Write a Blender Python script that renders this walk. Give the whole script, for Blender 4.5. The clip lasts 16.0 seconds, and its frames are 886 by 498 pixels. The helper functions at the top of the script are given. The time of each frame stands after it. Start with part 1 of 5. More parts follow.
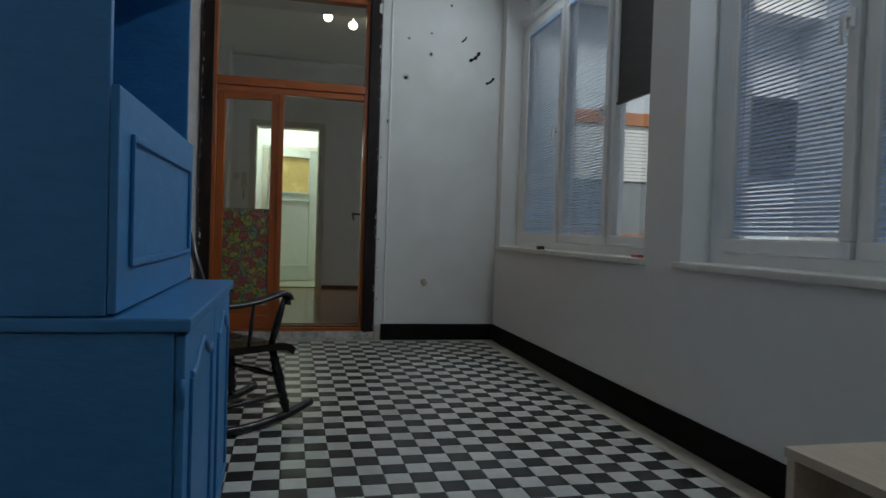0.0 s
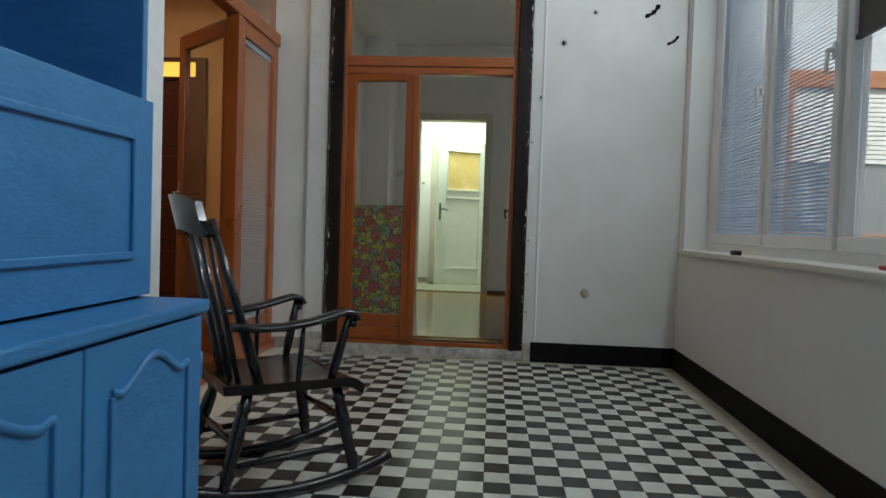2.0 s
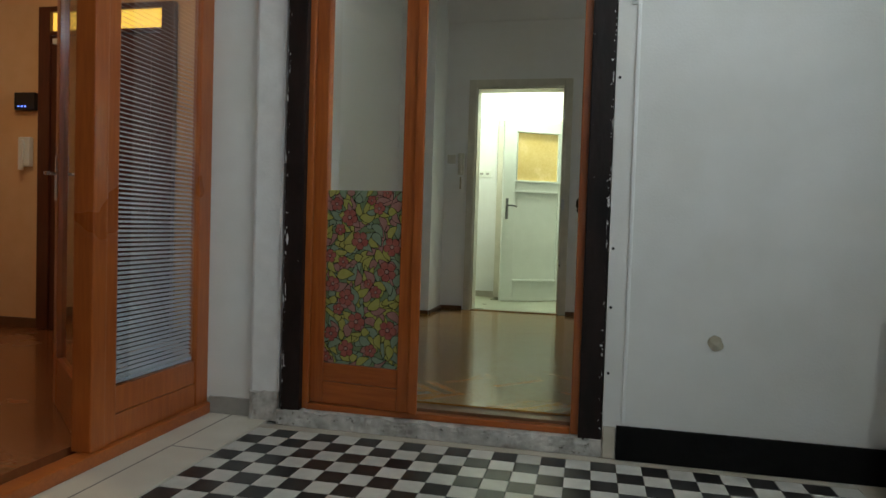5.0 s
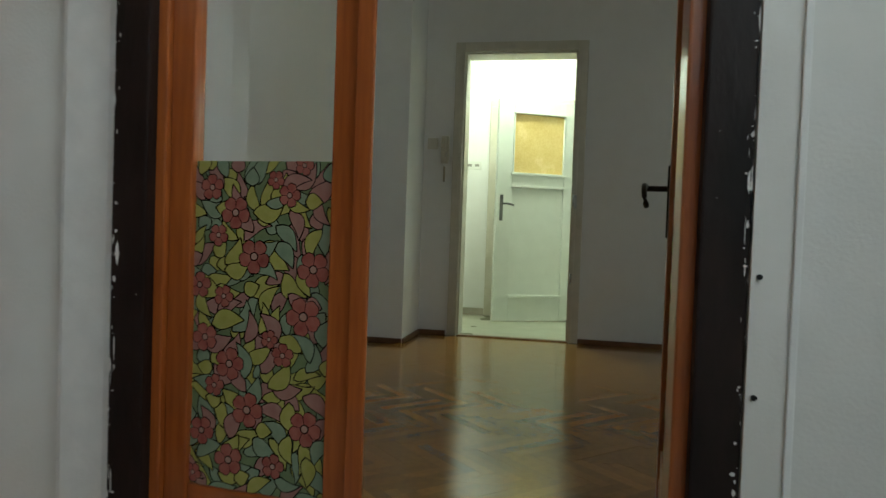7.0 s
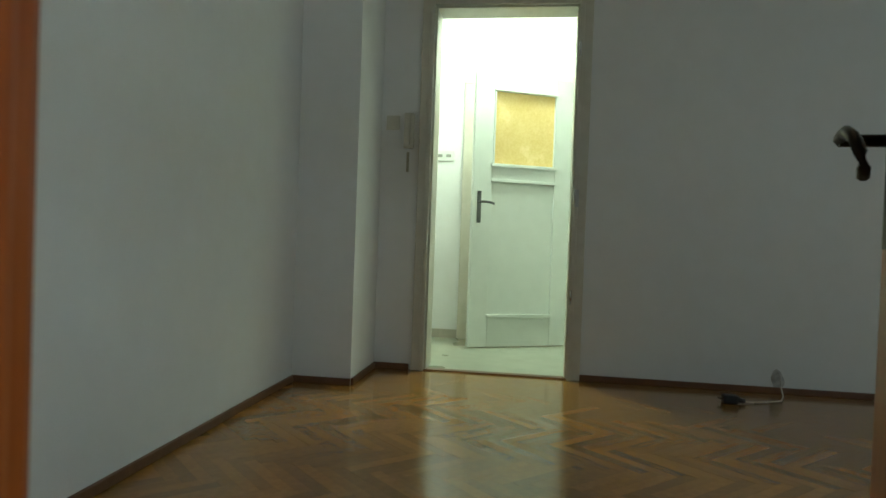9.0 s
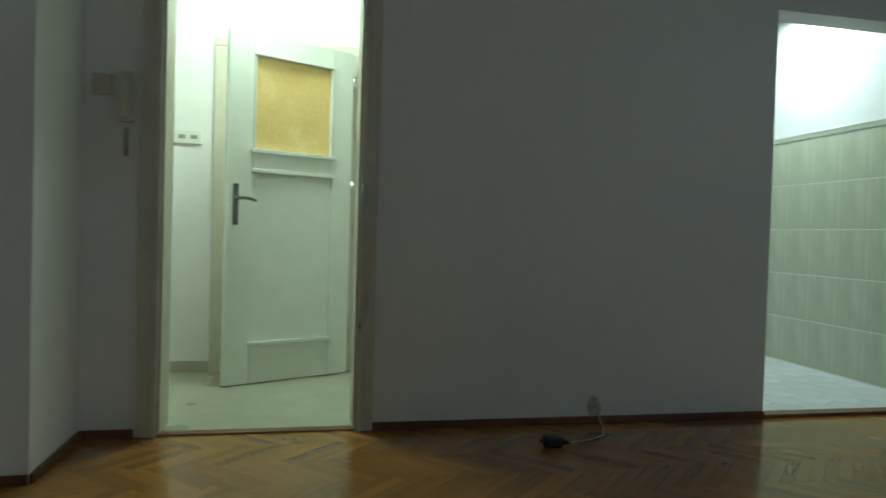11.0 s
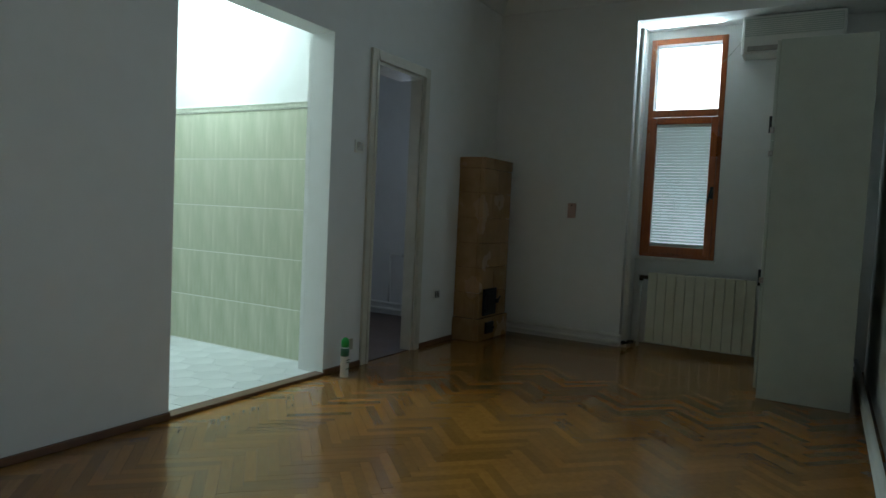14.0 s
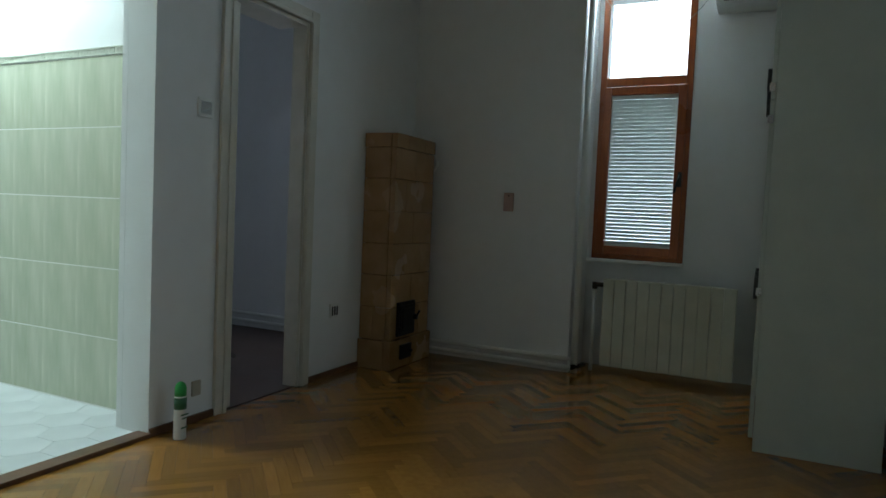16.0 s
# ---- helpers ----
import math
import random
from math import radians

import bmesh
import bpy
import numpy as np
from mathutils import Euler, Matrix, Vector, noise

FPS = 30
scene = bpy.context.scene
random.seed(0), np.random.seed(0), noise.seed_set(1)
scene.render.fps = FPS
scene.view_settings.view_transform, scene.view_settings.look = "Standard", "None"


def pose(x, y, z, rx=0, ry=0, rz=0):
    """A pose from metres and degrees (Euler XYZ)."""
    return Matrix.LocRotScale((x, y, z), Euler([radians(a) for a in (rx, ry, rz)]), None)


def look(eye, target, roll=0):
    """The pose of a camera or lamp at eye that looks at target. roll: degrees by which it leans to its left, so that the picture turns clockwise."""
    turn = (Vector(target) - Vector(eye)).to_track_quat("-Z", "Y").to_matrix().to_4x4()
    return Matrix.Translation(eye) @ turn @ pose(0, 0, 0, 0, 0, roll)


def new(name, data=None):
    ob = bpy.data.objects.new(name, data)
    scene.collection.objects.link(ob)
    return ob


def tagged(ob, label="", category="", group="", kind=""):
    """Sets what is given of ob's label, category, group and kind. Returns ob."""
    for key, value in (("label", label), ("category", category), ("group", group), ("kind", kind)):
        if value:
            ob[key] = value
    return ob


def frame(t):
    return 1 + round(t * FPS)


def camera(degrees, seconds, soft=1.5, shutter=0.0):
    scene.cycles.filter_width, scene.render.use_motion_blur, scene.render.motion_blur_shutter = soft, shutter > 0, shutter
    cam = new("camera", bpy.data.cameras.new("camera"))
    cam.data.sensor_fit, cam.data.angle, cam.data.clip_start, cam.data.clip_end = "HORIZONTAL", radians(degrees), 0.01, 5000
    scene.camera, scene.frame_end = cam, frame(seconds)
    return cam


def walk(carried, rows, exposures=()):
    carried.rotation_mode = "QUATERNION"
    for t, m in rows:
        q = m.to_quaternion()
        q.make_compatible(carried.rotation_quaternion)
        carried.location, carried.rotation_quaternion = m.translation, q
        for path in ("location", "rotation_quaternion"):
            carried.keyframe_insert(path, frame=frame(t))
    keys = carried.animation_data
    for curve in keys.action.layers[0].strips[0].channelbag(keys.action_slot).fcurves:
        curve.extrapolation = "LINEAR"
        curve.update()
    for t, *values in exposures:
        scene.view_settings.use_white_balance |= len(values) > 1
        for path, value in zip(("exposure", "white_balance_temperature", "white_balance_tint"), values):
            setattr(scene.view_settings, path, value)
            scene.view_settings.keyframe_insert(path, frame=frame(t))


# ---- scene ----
cam = camera(67.4, 16.0, 1.5, 0.3)
EXPOSURES = [(0, -0.78, 6050, 6), (1.0, -0.22, 6200, 6), (1.5, 0.0, 6250, 5), (2.8, -0.04, 6400, 5), (6, 0.02, 6450, 2), (7, 0.02, 6450, 0), (8, 0.3, 6250, -4), (10.5, -0.1, 5900, -4), (11.5, -0.5, 5800, -3), (13, 0.06, 5700, -1), (14.5, 0.0, 5680, -2), (15.5, -0.06, 5660, -1), (16, 0.12, 5660, 1)]
PATH = [
    (0, (1.403, 0.044, 0.935), (1.85, 1.993, 0.885), 1.9),
    (0.5, (1.512, 0.248, 0.921), (1.808, 2.225, 0.868), 1.8),
    (1, (1.63, 0.488, 0.938), (1.799, 2.481, 0.876), 1.9),
    (1.5, (1.774, 0.728, 0.936), (1.767, 2.727, 0.872), 1.9),
    (2, (1.876, 0.94, 0.933), (1.727, 2.934, 0.867), 1.9),
    (2.5, (1.985, 1.248, 0.936), (1.81, 3.239, 0.869), 2.0),
    (3, (2.057, 1.545, 0.933), (1.837, 3.533, 0.866), 2.0),
    (3.2, (2.085, 1.672, 0.944), (1.815, 3.65, 0.871), 1.8),
    (5.5, (1.975, 3.245, 0.925), (1.542, 5.197, 0.86), 1.8),
    (6, (1.88, 3.607, 0.94), (1.452, 5.559, 0.876), 1.9),
    (6.5, (1.816, 3.908, 0.915), (1.425, 5.869, 0.856), 1.9),
    (7, (1.76, 4.258, 0.932), (1.379, 6.22, 0.874), 2.0),
    (7.5, (1.704, 4.59, 0.927), (1.346, 6.557, 0.871), 2.0),
    (8, (1.655, 4.886, 0.949), (1.323, 6.858, 0.89), 2.1),
    (8.2, (1.63, 4.986, 0.941), (1.31, 6.96, 0.886), 2.1),
    (10.3, (1.48, 6.03, 0.922), (1.49, 8.03, 0.905), 1.9),
    (10.5, (1.465, 6.12, 0.932), (1.59, 8.116, 0.92), 1.8),
    (11, (1.505, 6.305, 1.015), (1.915, 8.262, 0.97), 1.7),
    (11.5, (1.475, 6.46, 1.14), (2.3, 8.276, 1.018), 2.2),
    (12, (1.517, 6.532, 1.17), (2.766, 8.09, 1.056), 2.5),
    (12.5, (1.514, 6.512, 1.15), (2.985, 7.864, 1.05), 2.5),
    (13, (1.543, 6.472, 1.18), (3.138, 7.672, 1.073), 2.6),
    (13.5, (1.617, 6.51, 1.17), (3.298, 7.587, 1.064), 2.7),
    (14, (1.796, 6.658, 1.156), (3.524, 7.657, 1.046), 2.7),
    (14.5, (2.019, 6.779, 1.146), (3.78, 7.719, 1.036), 2.8),
    (15, (2.318, 6.928, 1.138), (4.119, 7.791, 1.03), 2.9),
    (15.5, (2.621, 6.962, 1.098), (4.444, 7.778, 0.995), 2.9),
    (16, (2.962, 6.995, 1.118), (4.764, 7.856, 1.015), 2.5),
]
walk(cam, [(t, look(eye, target, roll)) for t, eye, target, roll in PATH], EXPOSURES)

# ---- world and lights ----
world = bpy.data.worlds.new("overcast_sky")
scene.world = world
world.use_nodes = True
wn = world.node_tree
sky = wn.nodes.new("ShaderNodeTexSky")
sky.sky_type, sky.sun_disc, sky.sun_elevation, sky.sun_rotation = "NISHITA", False, radians(50), radians(200)
sky.air_density, sky.dust_density, sky.ozone_density = 1.0, 4.0, 1.0
wn.links.new(sky.outputs[0], wn.nodes["Background"].inputs[0])
wn.nodes["Background"].inputs[1].default_value = 0.15


def sun_lamp(strength, elevation, azimuth, width):
    lamp = bpy.data.lights.new("sun", "SUN")
    lamp.energy, lamp.angle, lamp.color = strength, radians(width), (1.0, 0.96, 0.9)
    ob = new("sun", lamp)
    d = Vector((math.cos(radians(elevation)) * math.sin(radians(azimuth)), math.cos(radians(elevation)) * math.cos(radians(azimuth)), math.sin(radians(elevation))))
    ob.matrix_world = look(d * 30, (0, 0, 0))
    return ob


def area_lamp(name, at, to, size_x, size_y, watts, colour, spread=180):
    lamp = bpy.data.lights.new(name, "AREA")
    lamp.shape, lamp.size, lamp.size_y, lamp.energy, lamp.color = "RECTANGLE", size_x, size_y, watts, colour
    lamp.spread = radians(spread)
    ob = new(name, lamp)
    ob.matrix_world = look(at, to)
    return ob


sun_lamp(4.0, 50, 200, 20)
# daylight standing in the window openings
area_lamp("window_daylight", (3.25, 4.15, 2.985), (1.2, 4.0, 1.9), 1.7, 0.16, 50, (0.87, 0.945, 1.0))
area_lamp("window_daylight", (3.25, 1.5, 2.985), (0.6, 1.5, 1.9), 2.3, 0.16, 56, (0.87, 0.945, 1.0))
area_lamp("window_daylight", (7.50, 7.77, 2.745), (3.0, 7.9, 1.4), 0.55, 0.12, 9.0, (0.85, 0.96, 1.0))
area_lamp("window_daylight", (4.7, 6.40, 1.55), (3.0, 9.0, 1.2), 1.35, 1.0, 3.6, (0.74, 0.88, 1.0), 140)
area_lamp("window_daylight", (7.3, 10.11, 1.68), (6.0, 10.2, 1.2), 0.18, 1.55, 4.2, (0.74, 0.80, 1.0))
# lamps on the ceilings of the kitchen, the passage and the hall
area_lamp("kitchen_lamp", (4.75, 10.5, 2.72), (4.75, 10.5, 0), 0.5, 0.5, 34, (0.88, 1.0, 0.96))
area_lamp("passage_lamp", (1.3, 9.95, 2.85), (1.3, 9.95, 0), 0.4, 0.4, 36, (0.88, 1.0, 0.80))
area_lamp("hall_lamp", (-1.2, 5.6, 3.1), (-1.2, 5.6, 0), 0.4, 0.4, 16, (1.0, 0.72, 0.42))
area_lamp("inner_room_lamp", (1.5, 11.6, 2.9), (1.5, 11.6, 0), 0.3, 0.3, 12, (1.0, 0.78, 0.42))


# ---- materials ----
def material(name, c1, c2, rough=0.5, scale=6.0, big=1.2, bump=0.05, bump_scale=80.0, metal=0.0, spec=0.5, stretch=(1, 1, 1), coat=0.0, vary="", amount=0.35, rough_var=0.12, contrast=0.5):
    m = bpy.data.materials.new(name)
    m.use_nodes = True
    t = m.node_tree
    n, L = t.nodes, t.links
    b = n["Principled BSDF"]
    co = n.new("ShaderNodeTexCoord")
    mp = n.new("ShaderNodeMapping")
    mp.inputs["Scale"].default_value = stretch
    L.new(co.outputs["Object"], mp.inputs["Vector"])
    grain = n.new("ShaderNodeTexNoise")
    grain.inputs["Scale"].default_value, grain.inputs["Detail"].default_value = scale, 6.0
    L.new(mp.outputs[0], grain.inputs["Vector"])
    stain = n.new("ShaderNodeTexNoise")
    stain.inputs["Scale"].default_value, stain.inputs["Detail"].default_value = big, 3.0
    L.new(co.outputs["Object"], stain.inputs["Vector"])
    add = n.new("ShaderNodeMath")
    add.operation = "ADD"
    L.new(grain.outputs["Fac"], add.inputs[0]), L.new(stain.outputs["Fac"], add.inputs[1])
    fac = n.new("ShaderNodeMapRange")
    fac.inputs["From Min"].default_value, fac.inputs["From Max"].default_value = 1.0 - contrast * 0.6, 1.0 + contrast * 0.6
    L.new(add.outputs[0], fac.inputs["Value"])
    mix = n.new("ShaderNodeMix")
    mix.data_type = "RGBA"
    mix.inputs["A"].default_value, mix.inputs["B"].default_value = (*c1, 1), (*c2, 1)
    L.new(fac.outputs[0], mix.inputs["Factor"])
    colour = mix.outputs["Result"]
    if vary:
        src = n.new("ShaderNodeObjectInfo").outputs["Random"] if vary == "object" else n.new("ShaderNodeNewGeometry").outputs["Random Per Island"]
        hsv = n.new("ShaderNodeHueSaturation")
        r = n.new("ShaderNodeMapRange")
        r.inputs["To Min"].default_value, r.inputs["To Max"].default_value = 1 - amount, 1 + amount
        L.new(src, r.inputs["Value"]), L.new(r.outputs[0], hsv.inputs["Value"]), L.new(colour, hsv.inputs["Color"])
        colour = hsv.outputs[0]
    L.new(colour, b.inputs["Base Color"])
    rr = n.new("ShaderNodeMapRange")
    rr.inputs["To Min"].default_value, rr.inputs["To Max"].default_value = max(0.02, rough - rough_var), min(1, rough + rough_var)
    L.new(stain.outputs["Fac"], rr.inputs["Value"]), L.new(rr.outputs[0], b.inputs["Roughness"])
    b.inputs["Metallic"].default_value, b.inputs["Specular IOR Level"].default_value = metal, spec
    b.inputs["Coat Weight"].default_value, b.inputs["Coat Roughness"].default_value = coat, 0.08
    if bump:
        fine = n.new("ShaderNodeTexNoise")
        fine.inputs["Scale"].default_value, fine.inputs["Detail"].default_value = bump_scale, 4.0
        L.new(mp.outputs[0], fine.inputs["Vector"])
        bp = n.new("ShaderNodeBump")
        bp.inputs["Strength"].default_value, bp.inputs["Distance"].default_value = bump, 0.01
        L.new(fine.outputs["Fac"], bp.inputs["Height"]), L.new(bp.outputs[0], b.inputs["Normal"])
    return m


def glass_material(name, tint, rough=0.0):
    m = bpy.data.materials.new(name)
    m.use_nodes = True
    b = m.node_tree.nodes["Principled BSDF"]
    b.inputs["Base Color"].default_value = (*tint, 1)
    b.inputs["Transmission Weight"].default_value, b.inputs["Roughness"].default_value, b.inputs["IOR"].default_value = 1.0, rough, 1.45
    return m


def glow_material(name, colour, strength):
    m = bpy.data.materials.new(name)
    m.use_nodes = True
    b = m.node_tree.nodes["Principled BSDF"]
    b.inputs["Emission Color"].default_value, b.inputs["Emission Strength"].default_value = (*colour, 1), strength
    b.inputs["Base Color"].default_value = (*colour, 1)
    return m


WALL = material("wall_paint", (0.74, 0.73, 0.70), (0.80, 0.80, 0.79), 0.75, 9, 0.8, 0.08, 120, contrast=0.9)
OLD_WALL = material("old_white_paint", (0.68, 0.67, 0.65), (0.80, 0.79, 0.77), 0.7, 14, 1.5, 0.15, 60)
HALL_WALL = material("ochre_wall_paint", (0.62, 0.36, 0.17), (0.68, 0.42, 0.22), 0.75, 8, 0.8, 0.08, 120)
CEIL = material("ceiling_paint", (0.76, 0.76, 0.74), (0.82, 0.82, 0.80), 0.8, 6, 0.6, 0.05, 90)
BLACK_SKIRT = material("black_skirting_paint", (0.003, 0.003, 0.003), (0.008, 0.0075, 0.007), 0.65, 12, 3, 0.15, 40, spec=0.12)
DARK_FRAME = material("dark_brown_chipped_paint", (0.006, 0.0035, 0.003), (0.020, 0.011, 0.009), 0.5, 20, 4, 0.3, 35, stretch=(1, 1, 0.3), spec=0.25)
TILE_DARK = material("black_cement_tile", (0.010, 0.010, 0.011), (0.03, 0.028, 0.026), 0.33, 18, 2.0, 0.06, 90, vary="object", amount=0.3)
TILE_LIGHT = material("white_cement_tile", (0.45, 0.44, 0.40), (0.58, 0.57, 0.52), 0.33, 18, 2.0, 0.06, 90, vary="object", amount=0.08)
TILE_DARK_J = material("black_cement_tile_far", (0.010, 0.010, 0.011), (0.03, 0.028, 0.026), 0.33, 18, 2.0, 0.06, 90, vary="island", amount=0.3)
TILE_LIGHT_J = material("white_cement_tile_far", (0.45, 0.44, 0.40), (0.58, 0.57, 0.52), 0.33, 18, 2.0, 0.06, 90, vary="island", amount=0.08)
GROUT = material("grey_grout", (0.20, 0.19, 0.17), (0.30, 0.28, 0.25), 0.85, 20, 3, 0.2, 60)
BORDER = material("worn_beige_floor_border", (0.36, 0.32, 0.25), (0.50, 0.46, 0.38), 0.5, 10, 2.5, 0.1, 50)
BEIGE = material("beige_floor_tile", (0.55, 0.50, 0.41), (0.63, 0.59, 0.50), 0.35, 6, 1.5, 0.04, 60)
ORANGE_WOOD = material("varnished_pine", (0.27, 0.062, 0.012), (0.42, 0.115, 0.022), 0.32, 9, 1.4, 0.05, 40, stretch=(9, 9, 0.7), coat=0.25)
ORANGE_WOOD_H = material("varnished_pine_rail", (0.27, 0.062, 0.012), (0.42, 0.115, 0.022), 0.32, 9, 1.4, 0.05, 40, stretch=(0.7, 9, 9), coat=0.25)
OLD_ORANGE = material("weathered_orange_frame", (0.30, 0.11, 0.04), (0.42, 0.18, 0.07), 0.6, 9, 1.4, 0.1, 40)
BLUE = material("blue_wood_paint", (0.036, 0.165, 0.37), (0.05, 0.21, 0.45), 0.42, 14, 2.0, 0.14, 45, stretch=(1, 1, 2.5))
BLUE_DEEP = material("cobalt_glass", (0.004, 0.012, 0.16), (0.006, 0.02, 0.22), 0.1, 8, 2, 0, 40)
CHAIR = material("black_lacquered_wood", (0.005, 0.005, 0.006), (0.012, 0.010, 0.010), 0.26, 12, 2.5, 0.05, 60, spec=0.5, coat=0.35)
CHAIR_SEAT = material("dark_worn_seat_lacquer", (0.005, 0.003, 0.0028), (0.016, 0.0075, 0.0055), 0.26, 10, 3, 0.05, 50, stretch=(0.6, 6, 1), spec=0.4, coat=0.1)
PVC = material("white_window_frame", (0.76, 0.77, 0.77), (0.82, 0.82, 0.82), 0.35, 5, 1, 0.0)
SILL = material("off_white_sill_paint", (0.66, 0.64, 0.58), (0.78, 0.76, 0.71), 0.45, 14, 2, 0.1, 50)
# Sunroom slats: blue daylight from outside is put into their grey
SLAT = material("daylight_tinted_blind_slat", (0.58, 0.72, 0.95), (0.64, 0.78, 0.98), 0.5, 4, 1, 0)
SLAT_WARM = material("white_blind_slat", (0.66, 0.68, 0.66), (0.74, 0.76, 0.74), 0.45, 4, 1, 0)
SLAT_DIM = material("grey_green_blind_slat", (0.62, 0.68, 0.64), (0.70, 0.76, 0.72), 0.45, 4, 1, 0)
# Hall screen slats: their dim, bluish light is put into the grey
SLAT_HALL = material("shaded_grey_blind_slat", (0.20, 0.235, 0.28), (0.26, 0.30, 0.345), 0.45, 4, 1, 0)
END_WALL = material("stained_white_wall_paint", (0.61, 0.595, 0.55), (0.78, 0.77, 0.745), 0.72, 5, 2.2, 0.10, 110, contrast=1.1)
SHADE_DARK = material("dark_pleated_shade", (0.035, 0.034, 0.036), (0.06, 0.058, 0.06), 0.6, 5, 1, 0.05, 80, stretch=(1, 1, 8))
CLEAR = glass_material("clear_glass", (0.97, 0.99, 0.98))
AMBER = material("amber_textured_glass", (0.72, 0.50, 0.17), (0.84, 0.64, 0.28), 0.25, 60, 4, 0.5, 90)
WHITE_DOOR = material("white_door_gloss_paint", (0.70, 0.72, 0.66), (0.76, 0.78, 0.72), 0.35, 8, 1.2, 0.05, 60)
CREAM = material("cream_door_frame_paint", (0.55, 0.52, 0.43), (0.64, 0.61, 0.52), 0.42, 12, 2, 0.12, 50)
PARQUET = material("oak_parquet", (0.21, 0.087, 0.014), (0.355, 0.175, 0.033), 0.17, 10, 2, 0.03, 60, stretch=(0.8, 12, 1), vary="object", amount=0.22, coat=0.3, rough_var=0.04, contrast=1.1)
PARQUET_J = material("oak_parquet_far", (0.21, 0.087, 0.014), (0.355, 0.175, 0.033), 0.17, 10, 2, 0.03, 60, stretch=(4, 4, 1), vary="island", amount=0.22, coat=0.3, rough_var=0.04, contrast=1.1)
HALL_PARQUET = material("red_brown_parquet", (0.16, 0.05, 0.018), (0.25, 0.085, 0.03), 0.25, 9, 2, 0.03, 60, stretch=(1, 6, 1), vary="island", amount=0.3, coat=0.3)
# Side room parquet: the lack of light there is put into the wood colour
SHADED_PARQUET = material("shaded_parquet", (0.035, 0.014, 0.007), (0.075, 0.03, 0.014), 0.3, 9, 2, 0.03, 60, stretch=(6, 1, 1), coat=0.2)
SKIRT_WOOD = material("brown_skirting_wood", (0.10, 0.045, 0.02), (0.17, 0.08, 0.035), 0.4, 10, 2, 0.08, 60)
K_TILE = material("streaked_green_beige_wall_tile", (0.42, 0.45, 0.31), (0.62, 0.63, 0.50), 0.25, 4, 1.5, 0.02, 60, stretch=(5, 5, 0.7), vary="object", amount=0.015)
K_BORDER = material("grey_relief_border_tile", (0.50, 0.52, 0.42), (0.62, 0.63, 0.53), 0.3, 40, 5, 0.3, 60)
K_FLOOR = material("white_marble_floor_tile", (0.60, 0.62, 0.62), (0.74, 0.76, 0.76), 0.3, 4, 1.2, 0.02, 60, vary="object", amount=0.06)
PASS_FLOOR = material("grey_green_vinyl_floor", (0.30, 0.31, 0.23), (0.41, 0.42, 0.33), 0.3, 7, 1.5, 0.03, 60)
STOVE = material("tan_glazed_stove_tile", (0.30, 0.175, 0.07), (0.41, 0.25, 0.11), 0.25, 10, 3, 0.05, 50, vary="object", amount=0.12, coat=0.2)
IRON = material("black_cast_iron", (0.008, 0.008, 0.008), (0.02, 0.019, 0.018), 0.5, 15, 4, 0.2, 60, metal=0.6)
STEEL = material("brushed_steel", (0.45, 0.45, 0.44), (0.6, 0.6, 0.58), 0.28, 10, 3, 0, metal=1.0)
OLD_STEEL = material("worn_grey_steel", (0.10, 0.10, 0.10), (0.22, 0.22, 0.21), 0.35, 10, 3, 0, metal=0.9)
BRASS_DARK = material("dark_bronze_handle", (0.03, 0.022, 0.014), (0.06, 0.045, 0.03), 0.35, 10, 3, 0, metal=0.9)
RAD = material("cream_radiator_enamel", (0.60, 0.59, 0.47), (0.68, 0.67, 0.55), 0.35, 8, 2, 0.02, 60)
WARDROBE = material("pale_grey_laminate", (0.47, 0.505, 0.455), (0.53, 0.565, 0.51), 0.45, 8, 1.2, 0.02, 80)
BENCH = material("pale_oak_laminate", (0.42, 0.33, 0.24), (0.54, 0.44, 0.33), 0.45, 8, 1.5, 0.04, 60, stretch=(8, 0.8, 8))
PLASTIC = material("white_plastic", (0.70, 0.70, 0.66), (0.76, 0.76, 0.72), 0.4, 6, 2, 0)
PINK = material("faded_pink_plate", (0.42, 0.27, 0.22), (0.52, 0.36, 0.3), 0.5, 12, 4, 0.05)
BLACK_PLASTIC = material("black_plastic", (0.008, 0.008, 0.009), (0.015, 0.015, 0.016), 0.4, 8, 2, 0)
STICKER = material("matt_black_sticker", (0.006, 0.006, 0.006), (0.011, 0.011, 0.011), 0.9, 8, 2, 0, spec=0.05)
GREEN_CAP = material("green_plastic_cap", (0.03, 0.30, 0.05), (0.05, 0.36, 0.07), 0.35, 8, 2, 0)
GREEN_DARK = material("dark_green_print", (0.02, 0.10, 0.04), (0.03, 0.14, 0.06), 0.35, 8, 2, 0)
RED = material("red_plastic", (0.45, 0.02, 0.02), (0.55, 0.03, 0.03), 0.35, 8, 2, 0)
PLASTER = material("broken_plaster", (0.30, 0.28, 0.25), (0.62, 0.60, 0.56), 0.9, 26, 7, 0.6, 30)
GREY_STONE = material("grey_stone_skirting", (0.24, 0.23, 0.21), (0.36, 0.34, 0.31), 0.6, 14, 3, 0.2, 40)
THRESH = material("chipped_painted_concrete", (0.26, 0.245, 0.22), (0.60, 0.58, 0.54), 0.8, 22, 6, 0.6, 30)
MAHOGANY = material("dark_mahogany_door", (0.055, 0.014, 0.008), (0.10, 0.028, 0.014), 0.35, 8, 2, 0.05, 50, stretch=(8, 8, 0.7))
YELLOW_LIT = glow_material("lamp_lit_fanlight", (1.0, 0.62, 0.10), 0.95)
BULB = glow_material("warm_bulb", (1.0, 0.86, 0.6), 14.0)
